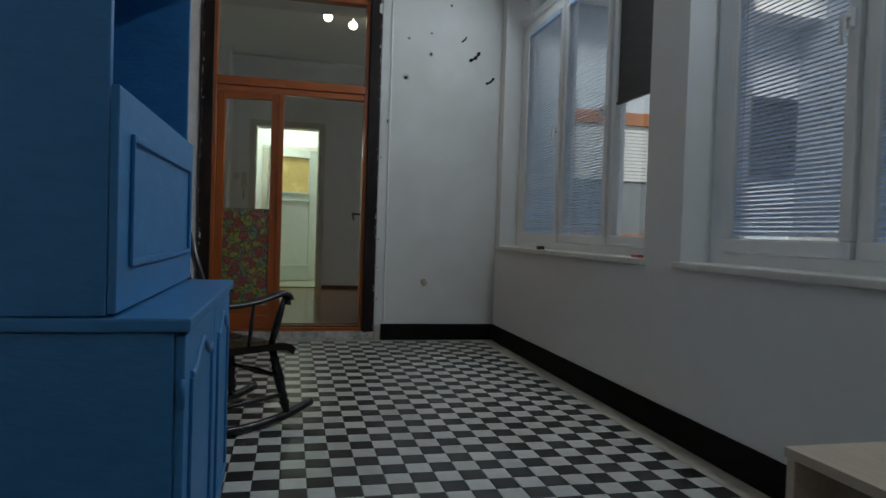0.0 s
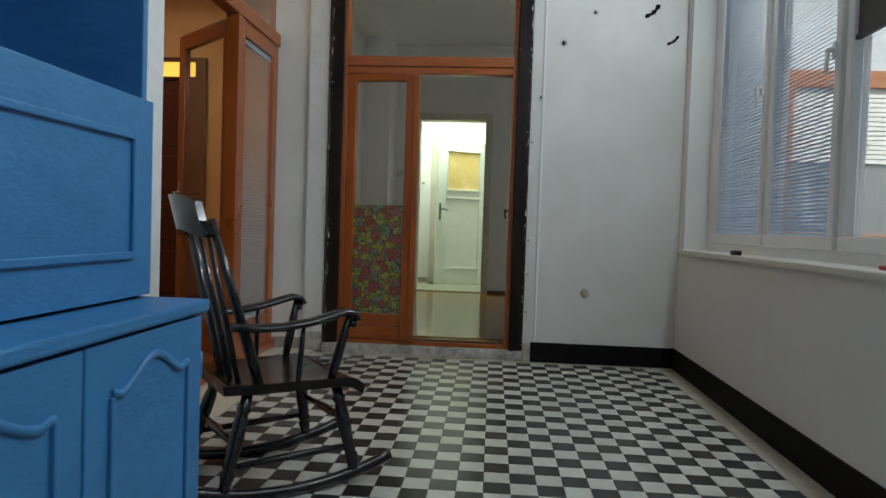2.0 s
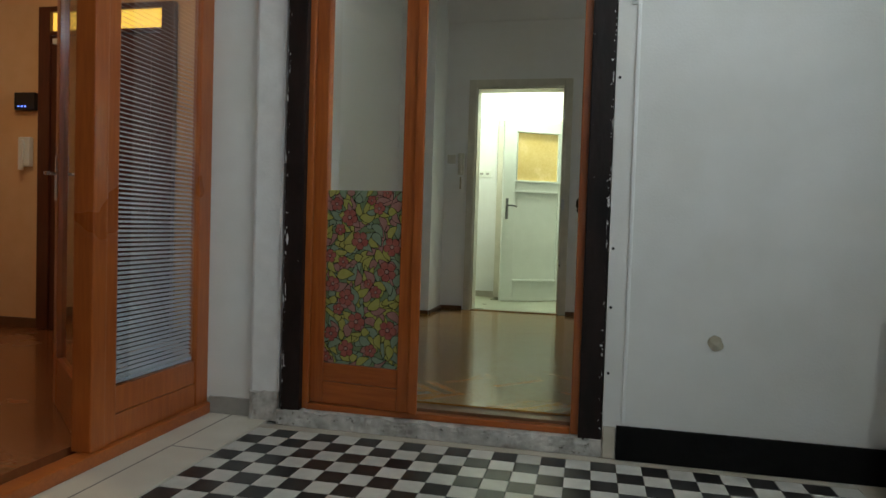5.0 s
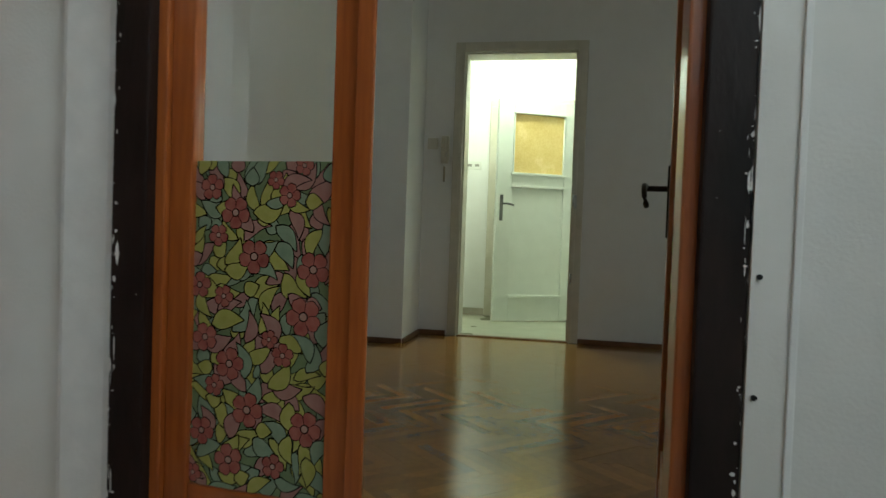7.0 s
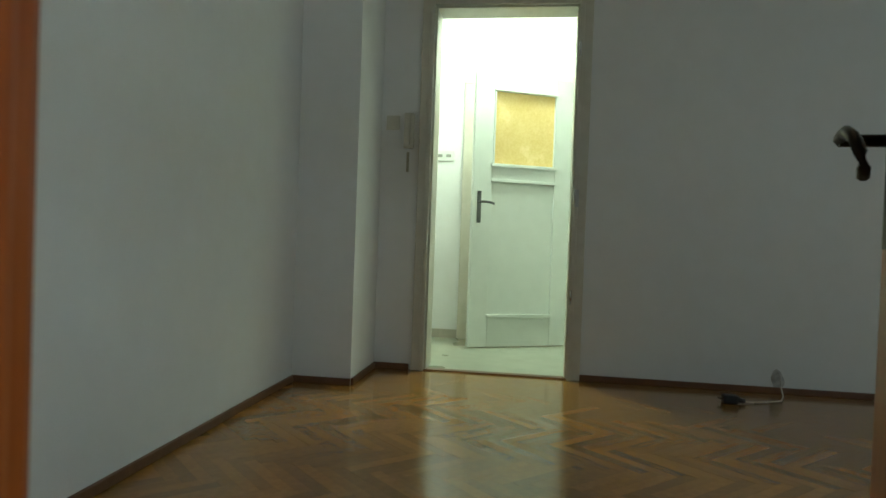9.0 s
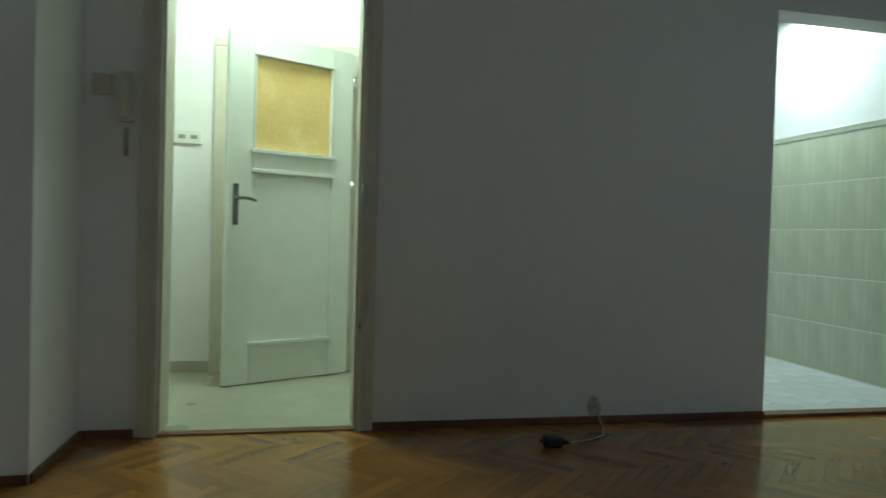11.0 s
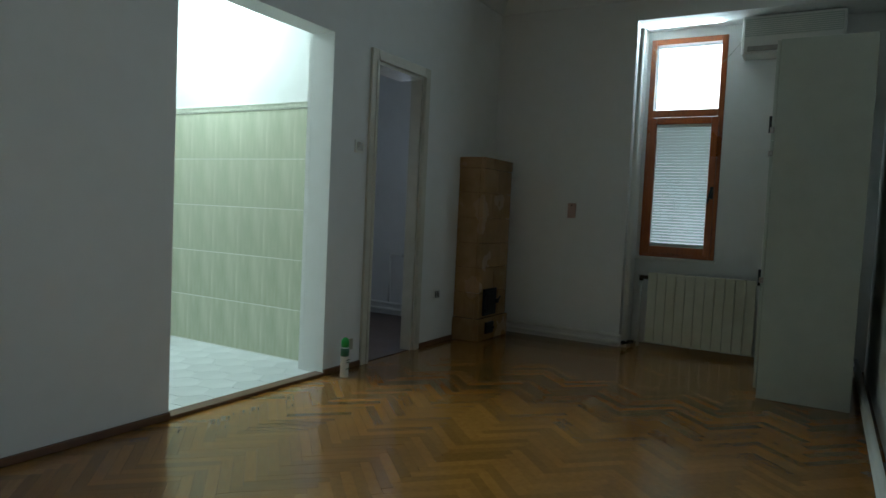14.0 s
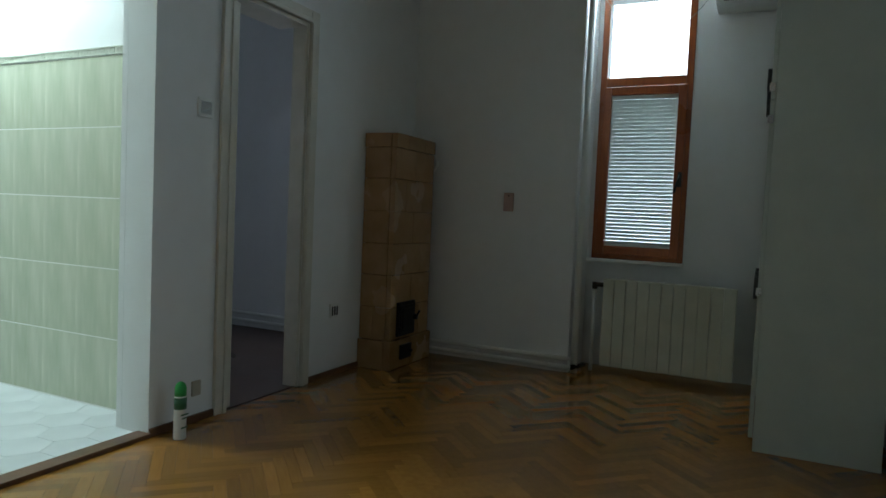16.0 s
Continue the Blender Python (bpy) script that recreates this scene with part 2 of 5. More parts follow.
FACADE = material("blue_grey_render", (0.48, 0.53, 0.58), (0.58, 0.62, 0.66), 0.85, 16, 1.2, 0.4, 25)
CONCRETE = material("grey_concrete", (0.28, 0.28, 0.27), (0.40, 0.40, 0.39), 0.85, 10, 1, 0.3, 30)
GROUND = material("courtyard_concrete", (0.16, 0.16, 0.15), (0.26, 0.25, 0.24), 0.9, 6, 0.5, 0.3, 20)
STUB = material("old_yellow_putty", (0.30, 0.27, 0.19), (0.46, 0.42, 0.32), 0.8, 20, 8, 0.4, 40)
CABLE = material("pale_cable", (0.45, 0.42, 0.36), (0.52, 0.49, 0.42), 0.5, 8, 2, 0)


def finish_film(m, colour):
    t = m.node_tree
    n, L = t.nodes, t.links
    b, tr, ms = n["Principled BSDF"], n.new("ShaderNodeBsdfTranslucent"), n.new("ShaderNodeMixShader")
    b.inputs["Roughness"].default_value = 0.25
    L.new(colour, b.inputs["Base Color"]), L.new(colour, tr.inputs["Color"])
    ms.inputs[0].default_value = 0.45
    L.new(b.outputs[0], ms.inputs[1]), L.new(tr.outputs[0], ms.inputs[2]), L.new(ms.outputs[0], n["Material Output"].inputs[0])
    return m


def petal_material(name, c1, c2):
    m = bpy.data.materials.new(name)
    m.use_nodes = True
    n, L = m.node_tree.nodes, m.node_tree.links
    no = n.new("ShaderNodeTexNoise")
    no.inputs["Scale"].default_value = 45.0
    mix = n.new("ShaderNodeMix")
    mix.data_type = "RGBA"
    mix.inputs["A"].default_value, mix.inputs["B"].default_value = (*c1, 1), (*c2, 1)
    L.new(n.new("ShaderNodeTexCoord").outputs["Object"], no.inputs["Vector"])
    L.new(no.outputs["Fac"], mix.inputs["Factor"])
    return finish_film(m, mix.outputs["Result"])


def chipped(m, scale, cut, colour):
    """Adds flecks of the old paint below, where the top coat has chipped off."""
    n, L = m.node_tree.nodes, m.node_tree.links
    b = n["Principled BSDF"]
    old = b.inputs["Base Color"].links[0].from_socket
    no = n.new("ShaderNodeTexNoise")
    no.inputs["Scale"].default_value, no.inputs["Detail"].default_value, no.inputs["Roughness"].default_value = scale, 8.0, 0.7
    L.new(n.new("ShaderNodeTexCoord").outputs["Object"], no.inputs["Vector"])
    gt = n.new("ShaderNodeMath")
    gt.operation = "GREATER_THAN"
    gt.inputs[1].default_value = cut
    L.new(no.outputs["Fac"], gt.inputs[0])
    mix = n.new("ShaderNodeMix")
    mix.data_type = "RGBA"
    mix.inputs["B"].default_value = (*colour, 1)
    L.new(gt.outputs[0], mix.inputs["Factor"]), L.new(old, mix.inputs["A"]), L.new(mix.outputs["Result"], b.inputs["Base Color"])


chipped(DARK_FRAME, 22, 0.69, (0.55, 0.53, 0.5))
chipped(THRESH, 30, 0.62, (0.13, 0.115, 0.10))
chipped(OLD_WALL, 30, 0.74, (0.36, 0.33, 0.29))
chipped(BLACK_SKIRT, 26, 0.74, (0.16, 0.14, 0.12))
chipped(BLUE, 34, 0.735, (0.16, 0.32, 0.5))
FILM = petal_material("sea_green_film", (0.20, 0.30, 0.16), (0.34, 0.42, 0.22))
PRINTS = [petal_material("yellow_green_print", (0.50, 0.50, 0.10), (0.66, 0.64, 0.22)), petal_material("grey_green_print", (0.28, 0.40, 0.26), (0.42, 0.52, 0.36)), petal_material("dusty_pink_print", (0.48, 0.22, 0.19), (0.60, 0.35, 0.30))]
PETAL = petal_material("red_pink_petal", (0.46, 0.09, 0.07), (0.66, 0.27, 0.22))
PISTIL = petal_material("pale_flower_centre", (0.55, 0.32, 0.26), (0.62, 0.40, 0.32))
LEAD = petal_material("black_leading", (0.012, 0.012, 0.01), (0.02, 0.02, 0.016))


# ---- mesh helpers ----
def box(bm, x0, y0, z0, x1, y1, z1, bevel=0.0):
    x0, x1, y0, y1, z0, z1 = min(x0, x1), max(x0, x1), min(y0, y1), max(y0, y1), min(z0, z1), max(z0, z1)
    v = [bm.verts.new(p) for p in ((x0, y0, z0), (x1, y0, z0), (x1, y1, z0), (x0, y1, z0), (x0, y0, z1), (x1, y0, z1), (x1, y1, z1), (x0, y1, z1))]
    f = [bm.faces.new([v[i] for i in q]) for q in ((0, 3, 2, 1), (4, 5, 6, 7), (0, 1, 5, 4), (1, 2, 6, 5), (2, 3, 7, 6), (3, 0, 4, 7))]
    if bevel:
        bmesh.ops.bevel(bm, geom=list({e for q in f for e in q.edges}), offset=bevel, segments=2, affect="EDGES", profile=0.6)
    return bm


def boxes(*items, bevel=0.0):
    bm = bmesh.new()
    for it in items:
        box(bm, *it, bevel=bevel)
    return bm


def rough_block(x0, y0, z0, x1, y1, z1, depth):
    """A block with crumbled, uneven faces."""
    bm = boxes((x0, y0, z0, x1, y1, z1))
    bmesh.ops.subdivide_edges(bm, edges=[e for e in bm.edges if abs(e.verts[0].co.x - e.verts[1].co.x) > 1e-4], cuts=int((x1 - x0) / 0.012), use_grid_fill=True)
    bmesh.ops.subdivide_edges(bm, edges=[e for e in bm.edges if abs(e.verts[0].co.x - e.verts[1].co.x) < 1e-4], cuts=5, use_grid_fill=True)
    for v in bm.verts:
        k = noise.noise(v.co * 18) + 0.6 * noise.noise(v.co * 55)
        edge = 1.6 if v.co.z > z1 - 0.015 and v.co.y < y0 + 0.02 else 0.7
        v.co.y += max(0.0, k) * depth * edge * (1 if v.co.y < y0 + 0.03 else 0)
        v.co.z -= max(0.0, noise.noise(v.co * 23 + Vector((3, 1, 7)))) * depth * edge * (1 if v.co.z > z1 - 0.02 else 0)
    return bm


def paint_chips(strips, seed, count, y):
    """Flat flakes of bare white plaster scattered in upright strips (x0, x1, z0, z1) on a face at y."""
    rnd = random.Random(seed)
    bm = bmesh.new()
    for x0, x1, z0, z1 in strips:
        for k in range(count):
            cx, cz = x0 + (x1 - x0) * rnd.random() ** 1.5, z0 + (z1 - z0) * rnd.random()
            w, h = rnd.uniform(0.001, 0.006) * (0.4 + rnd.random() ** 2), rnd.uniform(0.002, 0.05) * rnd.random() ** 3 + 0.002
            n = rnd.randint(5, 8)
            pts = [(cx + w * rnd.uniform(0.5, 1.1) * math.cos(q * math.tau / n), cz + h * rnd.uniform(0.5, 1.1) * math.sin(q * math.tau / n)) for q in range(n)]
            bm.faces.new([bm.verts.new((a, y - 0.0012 - 0.0004 * rnd.random(), b)) for a, b in pts])
    return bm


def lathe(bm, a, b, profile, seg=12):
    """A turned piece from a to b; profile: (share of the length, radius)."""
    a, b = Vector(a), Vector(b)
    q = (b - a).to_track_quat("Z", "Y").to_matrix()
    rings = []
    for s, r in profile:
        c = a + (b - a) * s
        rings.append([bm.verts.new(c + q @ Vector((r * math.cos(k * math.tau / seg), r * math.sin(k * math.tau / seg), 0))) for k in range(seg)])
    for r0, r1 in zip(rings, rings[1:]):
        for k in range(seg):
            bm.faces.new((r0[k], r0[(k + 1) % seg], r1[(k + 1) % seg], r1[k])).smooth = True
    bm.faces.new(rings[0][::-1]), bm.faces.new(rings[-1])
    return bm


def rod(bm, a, b, r, seg=10):
    return lathe(bm, a, b, ((0, r), (1, r)), seg)


def sweep(bm, points, w, h, seg=1):
    """A bar of width w (sideways, y) and height h along points in the x-z plane; points are (x, y, z)."""
    rings = []
    for i, p in enumerate(points):
        p = Vector(p)
        d = (Vector(points[min(i + 1, len(points) - 1)]) - Vector(points[max(i - 1, 0)])).normalized()
        side = Vector((-d.y, d.x, 0))
        side = side.normalized() if side.length > 0.05 else Vector((0, 1, 0))
        up = d.cross(side)
        ring = [bm.verts.new(p + side * (w / 2 * math.cos(a)) * 1.15 + up * (h / 2 * math.sin(a)) * 1.15) for a in [k * math.tau / 8 + math.tau / 16 for k in range(8)]]
        rings.append(ring)
    for r0, r1 in zip(rings, rings[1:]):
        for k in range(8):
            bm.faces.new((r0[k], r0[(k + 1) % 8], r1[(k + 1) % 8], r1[k])).smooth = True
    bm.faces.new(rings[0][::-1]), bm.faces.new(rings[-1])
    bmesh.ops.recalc_face_normals(bm, faces=bm.faces[:])
    return bm


def prism(bm, outline, axis, d0, d1):
    """A flat outline of (a, b) pairs pushed out along an axis from d0 to d1."""
    def at(a, b, d):
        return {"x": (d, a, b), "y": (a, d, b), "z": (a, b, d)}[axis]
    lo, hi = [bm.verts.new(at(a, b, d0)) for a, b in outline], [bm.verts.new(at(a, b, d1)) for a, b in outline]
    bm.faces.new(lo), bm.faces.new(hi[::-1])
    for i in range(len(outline)):
        j = (i + 1) % len(outline)
        bm.faces.new((lo[i], hi[i], hi[j], lo[j]))
    bmesh.ops.recalc_face_normals(bm, faces=bm.faces[:])
    return bm


def mesh_of(name, bm, mat):
    me = bpy.data.meshes.new(name)
    bmesh.ops.recalc_face_normals(bm, faces=bm.faces[:])
    bm.to_mesh(me)
    bm.free()
    me.materials.append(mat)
    return me


def part(name, bm, mat, parent, label=""):
    ob = new(name, mesh_of(name, bm, mat))
    ob.parent = parent
    return tagged(ob, label)


def thing(name, at, label, category, group="", rz=0.0, kind=""):
    ob = new(name)
    ob.matrix_world = pose(*at, 0, 0, rz)
    return tagged(ob, label, category, group, kind)


def solid(name, bm, mat, label, category, group="", kind=""):
    return tagged(new(name, mesh_of(name, bm, mat)), label, category, group, kind)


def structure(name, bm, mat, label, category):
    return solid(name, bm, mat, label, category, kind="structure")


# ---- the plan ----
XR, YE = 3.165, 5.665          # sunroom: outer wall, end wall
XL, YL = 0.59, 3.425           # sunroom: inner wall and where it stops
XH = 0.24                      # glazed screen to the hall
F = 0.120                      # floor level beyond the threshold
YS, YN = 6.36, 9.295           # the long room: south and north walls
XW, XA, XB = 0.28, 7.22, 7.60  # west wall, east wall, window niche
CEIL_S, CEIL_R = 3.30, 3.16

# ---- structure: sunroom ----
structure("floor_sunroom_base", boxes((-0.2, -2.2, -0.25, XR + 0.3, 6.0, -0.006)), GROUT, "grey grout bed under the chequered tiles", "floor")
structure("floor_border", boxes((3.0435, -2.0, -0.006, XR, 5.66, 0.0), (0.6, 5.604, -0.006, 3.0425, 5.66, -0.001)), BORDER, "worn beige border strip along the tiled floor", "floor")
structure("wall_left", boxes((XL - 0.3, -2.0, 0, XL, YL, CEIL_S)), OLD_WALL, "white painted plaster wall", "wall")
structure("wall_back", boxes((XL - 0.3, -2.2, 0, XR + 0.3, -2.0, CEIL_S)), WALL, "white painted wall", "wall")
W1, W2 = (3.13, 5.55), (0.32, 2.80)
structure("wall_right", boxes((XR, -2.0, -0.25, XR + 0.3, 6.0, 0.80), (XR, 5.55, 0.80, XR + 0.3, 6.0, CEIL_S), (XR, 2.80, 0.80, XR + 0.3, 3.13, CEIL_S), (XR, -2.0, 0.80, XR + 0.3, 0.32, CEIL_S),
          (XR, 0.32, 3.0, XR + 0.3, 2.80, CEIL_S), (XR, 3.13, 3.0, XR + 0.3, 5.55, CEIL_S)), WALL, "white painted outer wall under the windows", "wall")
structure("wall_end", boxes((2.110, YE, 0, XR, YS, CEIL_S), (0.66, YE + 0.04, 2.92, 2.109, YS, CEIL_S), (0.24, 5.73, 0, 0.66, YS, CEIL_S)), END_WALL, "white wall round the wooden double door", "wall")
structure("ceiling_sunroom", boxes((-0.3, -2.2, CEIL_S, XR + 0.3, YS, CEIL_S + 0.2)), CEIL, "white ceiling", "ceiling")
structure("baseboard_right", boxes((XR - 0.018, -2.0, 0.0, XR - 0.001, 5.647, 0.14), bevel=0.004), BLACK_SKIRT, "black painted skirting along the outer wall", "skirting")
structure("baseboard_end", boxes((2.165, 5.647, 0.0, XR - 0.001, YE - 0.001, 0.14), bevel=0.004), BLACK_SKIRT, "black painted skirting of the end wall", "skirting")
structure("baseboard_left", boxes((XL + 0.001, -2.0, 0.0, XL + 0.018, YL, 0.15), bevel=0.004), BLACK_SKIRT, "black painted skirting of the inner wall", "skirting")
structure("floor_recess", boxes((XH - 0.04, YL, -0.2, 0.598, 5.73, 0.004)), BEIGE, "large beige floor tiles before the hall screen", "floor")
structure("trim_floor_joint", boxes((0.40, YL, 0.004, 0.406, 5.73, 0.0055), (0.41, 5.25, 0.004, 0.594, 5.256, 0.0055)), GROUT, "dark joints between beige tiles", "trim")
structure("trim_pillar", boxes((0.50, 5.70, 0.12, 0.655, 5.80, CEIL_S), bevel=0.018), OLD_WALL, "rounded white plaster strip beside the door", "trim")
structure("trim_broken_plaster", rough_block(0.505, 5.690, 0.004, 0.652, 5.79, 0.14, 0.022), PLASTER, "broken plaster at the foot of the strip", "trim")
structure("baseboard_recess", boxes((XH + 0.04, 5.716, 0.004, 0.50, 5.735, 0.085), bevel=0.004), GREY_STONE, "grey stone skirting", "skirting")
structure("doorstep", rough_block(0.66, 5.662, 0.0, 2.108, 5.80, 0.070, 0.010), THRESH, "chipped white concrete doorstep", "doorstep")
structure("trim_wall_edge", boxes((2.112, 5.655, 0.0, 2.163, YE - 0.001, 0.132), bevel=0.004), BORDER, "bare wooden block beside the skirting", "trim")
structure("trim_cable_duct", boxes((2.185, 5.657, 0.145, 2.20, YE - 0.001, 2.95), bevel=0.003), WALL, "white painted cable duct on the wall", "trim")


# ---- windows of the sunroom ----
def sunroom_window(name, y0, y1, cuts, z0, z1, shades, label):
    """Casements side by side; shades: per casement (kind, lowest z)."""
    win = thing(name, (3.34, (y0 + y1) / 2, z0), label, "window", kind="structure")
    cy, n = (y0 + y1) / 2, len(cuts) - 1
    part("window_frame", boxes((-0.02, y0 - cy, 0, 0.06, y1 - cy, 0.05), (-0.02, y0 - cy, z1 - z0 - 0.05, 0.06, y1 - cy, z1 - z0), (-0.02, y0 - cy, 0.05, 0.06, cuts[0] - cy + 0.04, z1 - z0 - 0.05), (-0.02, cuts[-1] - cy - 0.04, 0.05, 0.06, y1 - cy, z1 - z0 - 0.05),
         *[(-0.02, cuts[k] - cy - 0.018, 0.05, 0.06, cuts[k] - cy + 0.018, z1 - z0 - 0.05) for k in range(1, n)]), PVC, win)
    for k in range(n):
        a, b = cuts[k] - cy + 0.02, cuts[k + 1] - cy - 0.02
        h = z1 - z0
        cas = part("casement", boxes((-0.045, a, 0.052, 0.02, b, 0.115), (-0.045, a, h - 0.11, 0.02, b, h - 0.052), (-0.045, a, 0.115, 0.02, a + 0.052, h - 0.11), (-0.045, b - 0.052, 0.115, 0.02, b, h - 0.11), bevel=0.008), PVC, win)
        pane = part("pane", boxes((-0.008, a + 0.058, 0.113, -0.002, b - 0.058, h - 0.108)), CLEAR, cas)
        pane.visible_shadow = False
        hb = bmesh.new()
        box(hb, -0.062, a + 0.02, 0.86, -0.045, a + 0.045, 0.93, 0.004)
        box(hb, -0.085, a + 0.022, 0.89, -0.062, a + 0.043, 0.905, 0.003)
        box(hb, -0.092, a + 0.022, 0.80, -0.078, a + 0.043, 0.905, 0.005)
        part("window_handle", hb, PVC, cas)
        kind, low = shades[k]
        if kind == "slats":
            bl = part("blind", boxes((-0.046, a + 0.06, h - 0.14, -0.016, b - 0.06, h - 0.105), (-0.040, a + 0.062, low - z0 - 0.022, -0.020, b - 0.062, low - z0 - 0.004)), SLAT, win, "grey aluminium blind tinted with blue daylight, let down over the pane")
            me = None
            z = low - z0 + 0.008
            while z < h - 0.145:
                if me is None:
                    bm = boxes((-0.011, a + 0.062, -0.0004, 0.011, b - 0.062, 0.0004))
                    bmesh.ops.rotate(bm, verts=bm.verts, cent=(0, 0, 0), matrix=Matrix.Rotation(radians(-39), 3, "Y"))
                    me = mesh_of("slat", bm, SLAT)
                s = new("slat", me)
                s.parent = bl
                s.location = (-0.030, 0, z)
                z += 0.0185
            for yy in (a + 0.14, b - 0.14):
                part("blind_cord", boxes((-0.0315, yy, low - z0, -0.0300, yy + 0.0015, h - 0.14)), PLASTIC, bl)
        elif kind == "shade":
            bm = bmesh.new()
            n_f = 96
            zz = [low - z0 + (h - 0.11 - low + z0) * i / n_f for i in range(n_f + 1)]
            prof = [(-0.028 - (0.0007 if i % 2 else 0.0), z) for i, z in enumerate(zz)]
            prism(bm, [(x, z) for x, z in prof] + [(x + 0.002, z) for x, z in prof[::-1]], "y", a + 0.05, b - 0.05)
            sh = part("pleated_shade", bm, SHADE_DARK, win, "dark pleated shade pulled half down")
            part("shade_rail", boxes((-0.038, a + 0.048, low - z0 - 0.018, -0.018, b - 0.048, low - z0)), BLACK_PLASTIC, sh)
    # low toplights over the casements
    t0 = z1 - z0
    part("toplight_frame", boxes((-0.03, y0 - cy, t0, 0.05, y1 - cy, t0 + 0.06), (-0.02, y0 - cy, 2.96 - z0, 0.05, y1 - cy, 3.0 - z0), *[(-0.02, c - cy - 0.04, t0 + 0.06, 0.05, c - cy + 0.04, 2.96 - z0) for c in cuts]), PVC, win)
    for a, b in zip(cuts, cuts[1:]):
        pane = part("toplight_pane", boxes((0.01, a - cy + 0.038, t0 + 0.058, 0.016, b - cy - 0.038, 2.962 - z0)), CLEAR, win)
        pane.visible_shadow = False
    return win


sunroom_window("window_1", 3.13, 5.55, (3.11, 3.83, 4.59, 5.40), 0.835, 2.72, [("shade", 1.76), ("slats", 0.965), ("slats", 0.965)], "white three-part window with grey blinds and one dark shade")
sunroom_window("window_2", 0.32, 2.80, (0.38, 1.2, 1.96, 2.70), 0.835, 2.72, [("slats", 0.965), ("slats", 0.965), ("slats", 0.985)], "white three-part window with closed grey blinds")
for k, (y0, y1) in enumerate((W1, W2)):
    structure("window_sill_%d" % (k + 1), boxes((XR - 0.035, y0 - 0.02, 0.803, 3.32, y1 + 0.02, 0.835), bevel=0.006), SILL, "off-white painted wooden window sill", "sill")

# ---- dark frame and wooden double door ----
structure("door_frame_dark", boxes((0.672, 5.672, 0.0, 0.764, 5.86, 2.92), (2.012, 5.672, 0.0, 2.108, 5.86, 2.92), (0.764, 5.70, 2.875, 2.012, 5.86, 2.92), bevel=0.006), DARK_FRAME, "old dark-brown chipped door lining", "door frame")


structure("trim_paint_chips", paint_chips(((0.674, 0.69, 0.05, 2.9), (2.106, 2.092, 0.05, 2.9)), 4, 120, 5.672), OLD_WALL, "white flecks where the dark paint has chipped", "trim")


def leaf_parts(root, x0, x1, z0, z1, y, film, side=-1):
    """A glazed leaf between x0 and x1 with film over the lower part of the glass."""
    st = 0.066
    part("stile", boxes((x0, y, z0, x0 + st, y + 0.045, z1), bevel=0.006), ORANGE_WOOD, root)
    part("stile", boxes((x1 - st, y, z0, x1, y + 0.045, z1), bevel=0.006), ORANGE_WOOD, root)
    part("top_rail", boxes((x0 + st, y, z1 - 0.055, x1 - st, y + 0.045, z1), bevel=0.004), ORANGE_WOOD_H, root)
    part("bottom_rail", boxes((x0 + st, y + 0.004, z0, x1 - st, y + 0.041, z0 + 0.10), (x0 + st, y + 0.008, z0 + 0.102, x1 - st, y + 0.038, z0 + 0.185), bevel=0.004), ORANGE_WOOD_H, root)
    p = part("pane", boxes((x0 + st - 0.004, y + 0.020, z0 + 0.185, x1 - st + 0.004, y + 0.025, z1 - 0.053)), CLEAR, root)
    p.visible_shadow = False
    f = part("film", boxes((x0 + st, y + 0.0225 + side * 0.005, z0 + 0.187, x1 - st, y + 0.0225 + side * 0.003, film)), FILM, root, "stained-glass film with pink flowers on the lower pane")
    flowers(f, x0 + st, x1 - st, z0 + 0.187, film, y + 0.0225 + side * 0.005, side)


FLOWER_SPOTS = ((.13, .08, .040), (.31, .155, .050), (.185, .225, .034), (.455, .285, .053), (.88, .315, .053), (.60, .055, .028), (.70, .10, .036), (.82, .455, .058), (.235, .41, .034), (.10, .54, .044), (.29, .615, .05),
                (.18, .685, .034), (.43, .75, .054), (.85, .785, .054), (.58, .53, .028), (.68, .575, .036), (.09, .83, .044), (.30, .91, .05), (.63, .91, .038), (.05, .38, .04), (.80, .012, .03), (.03, .965, .03))


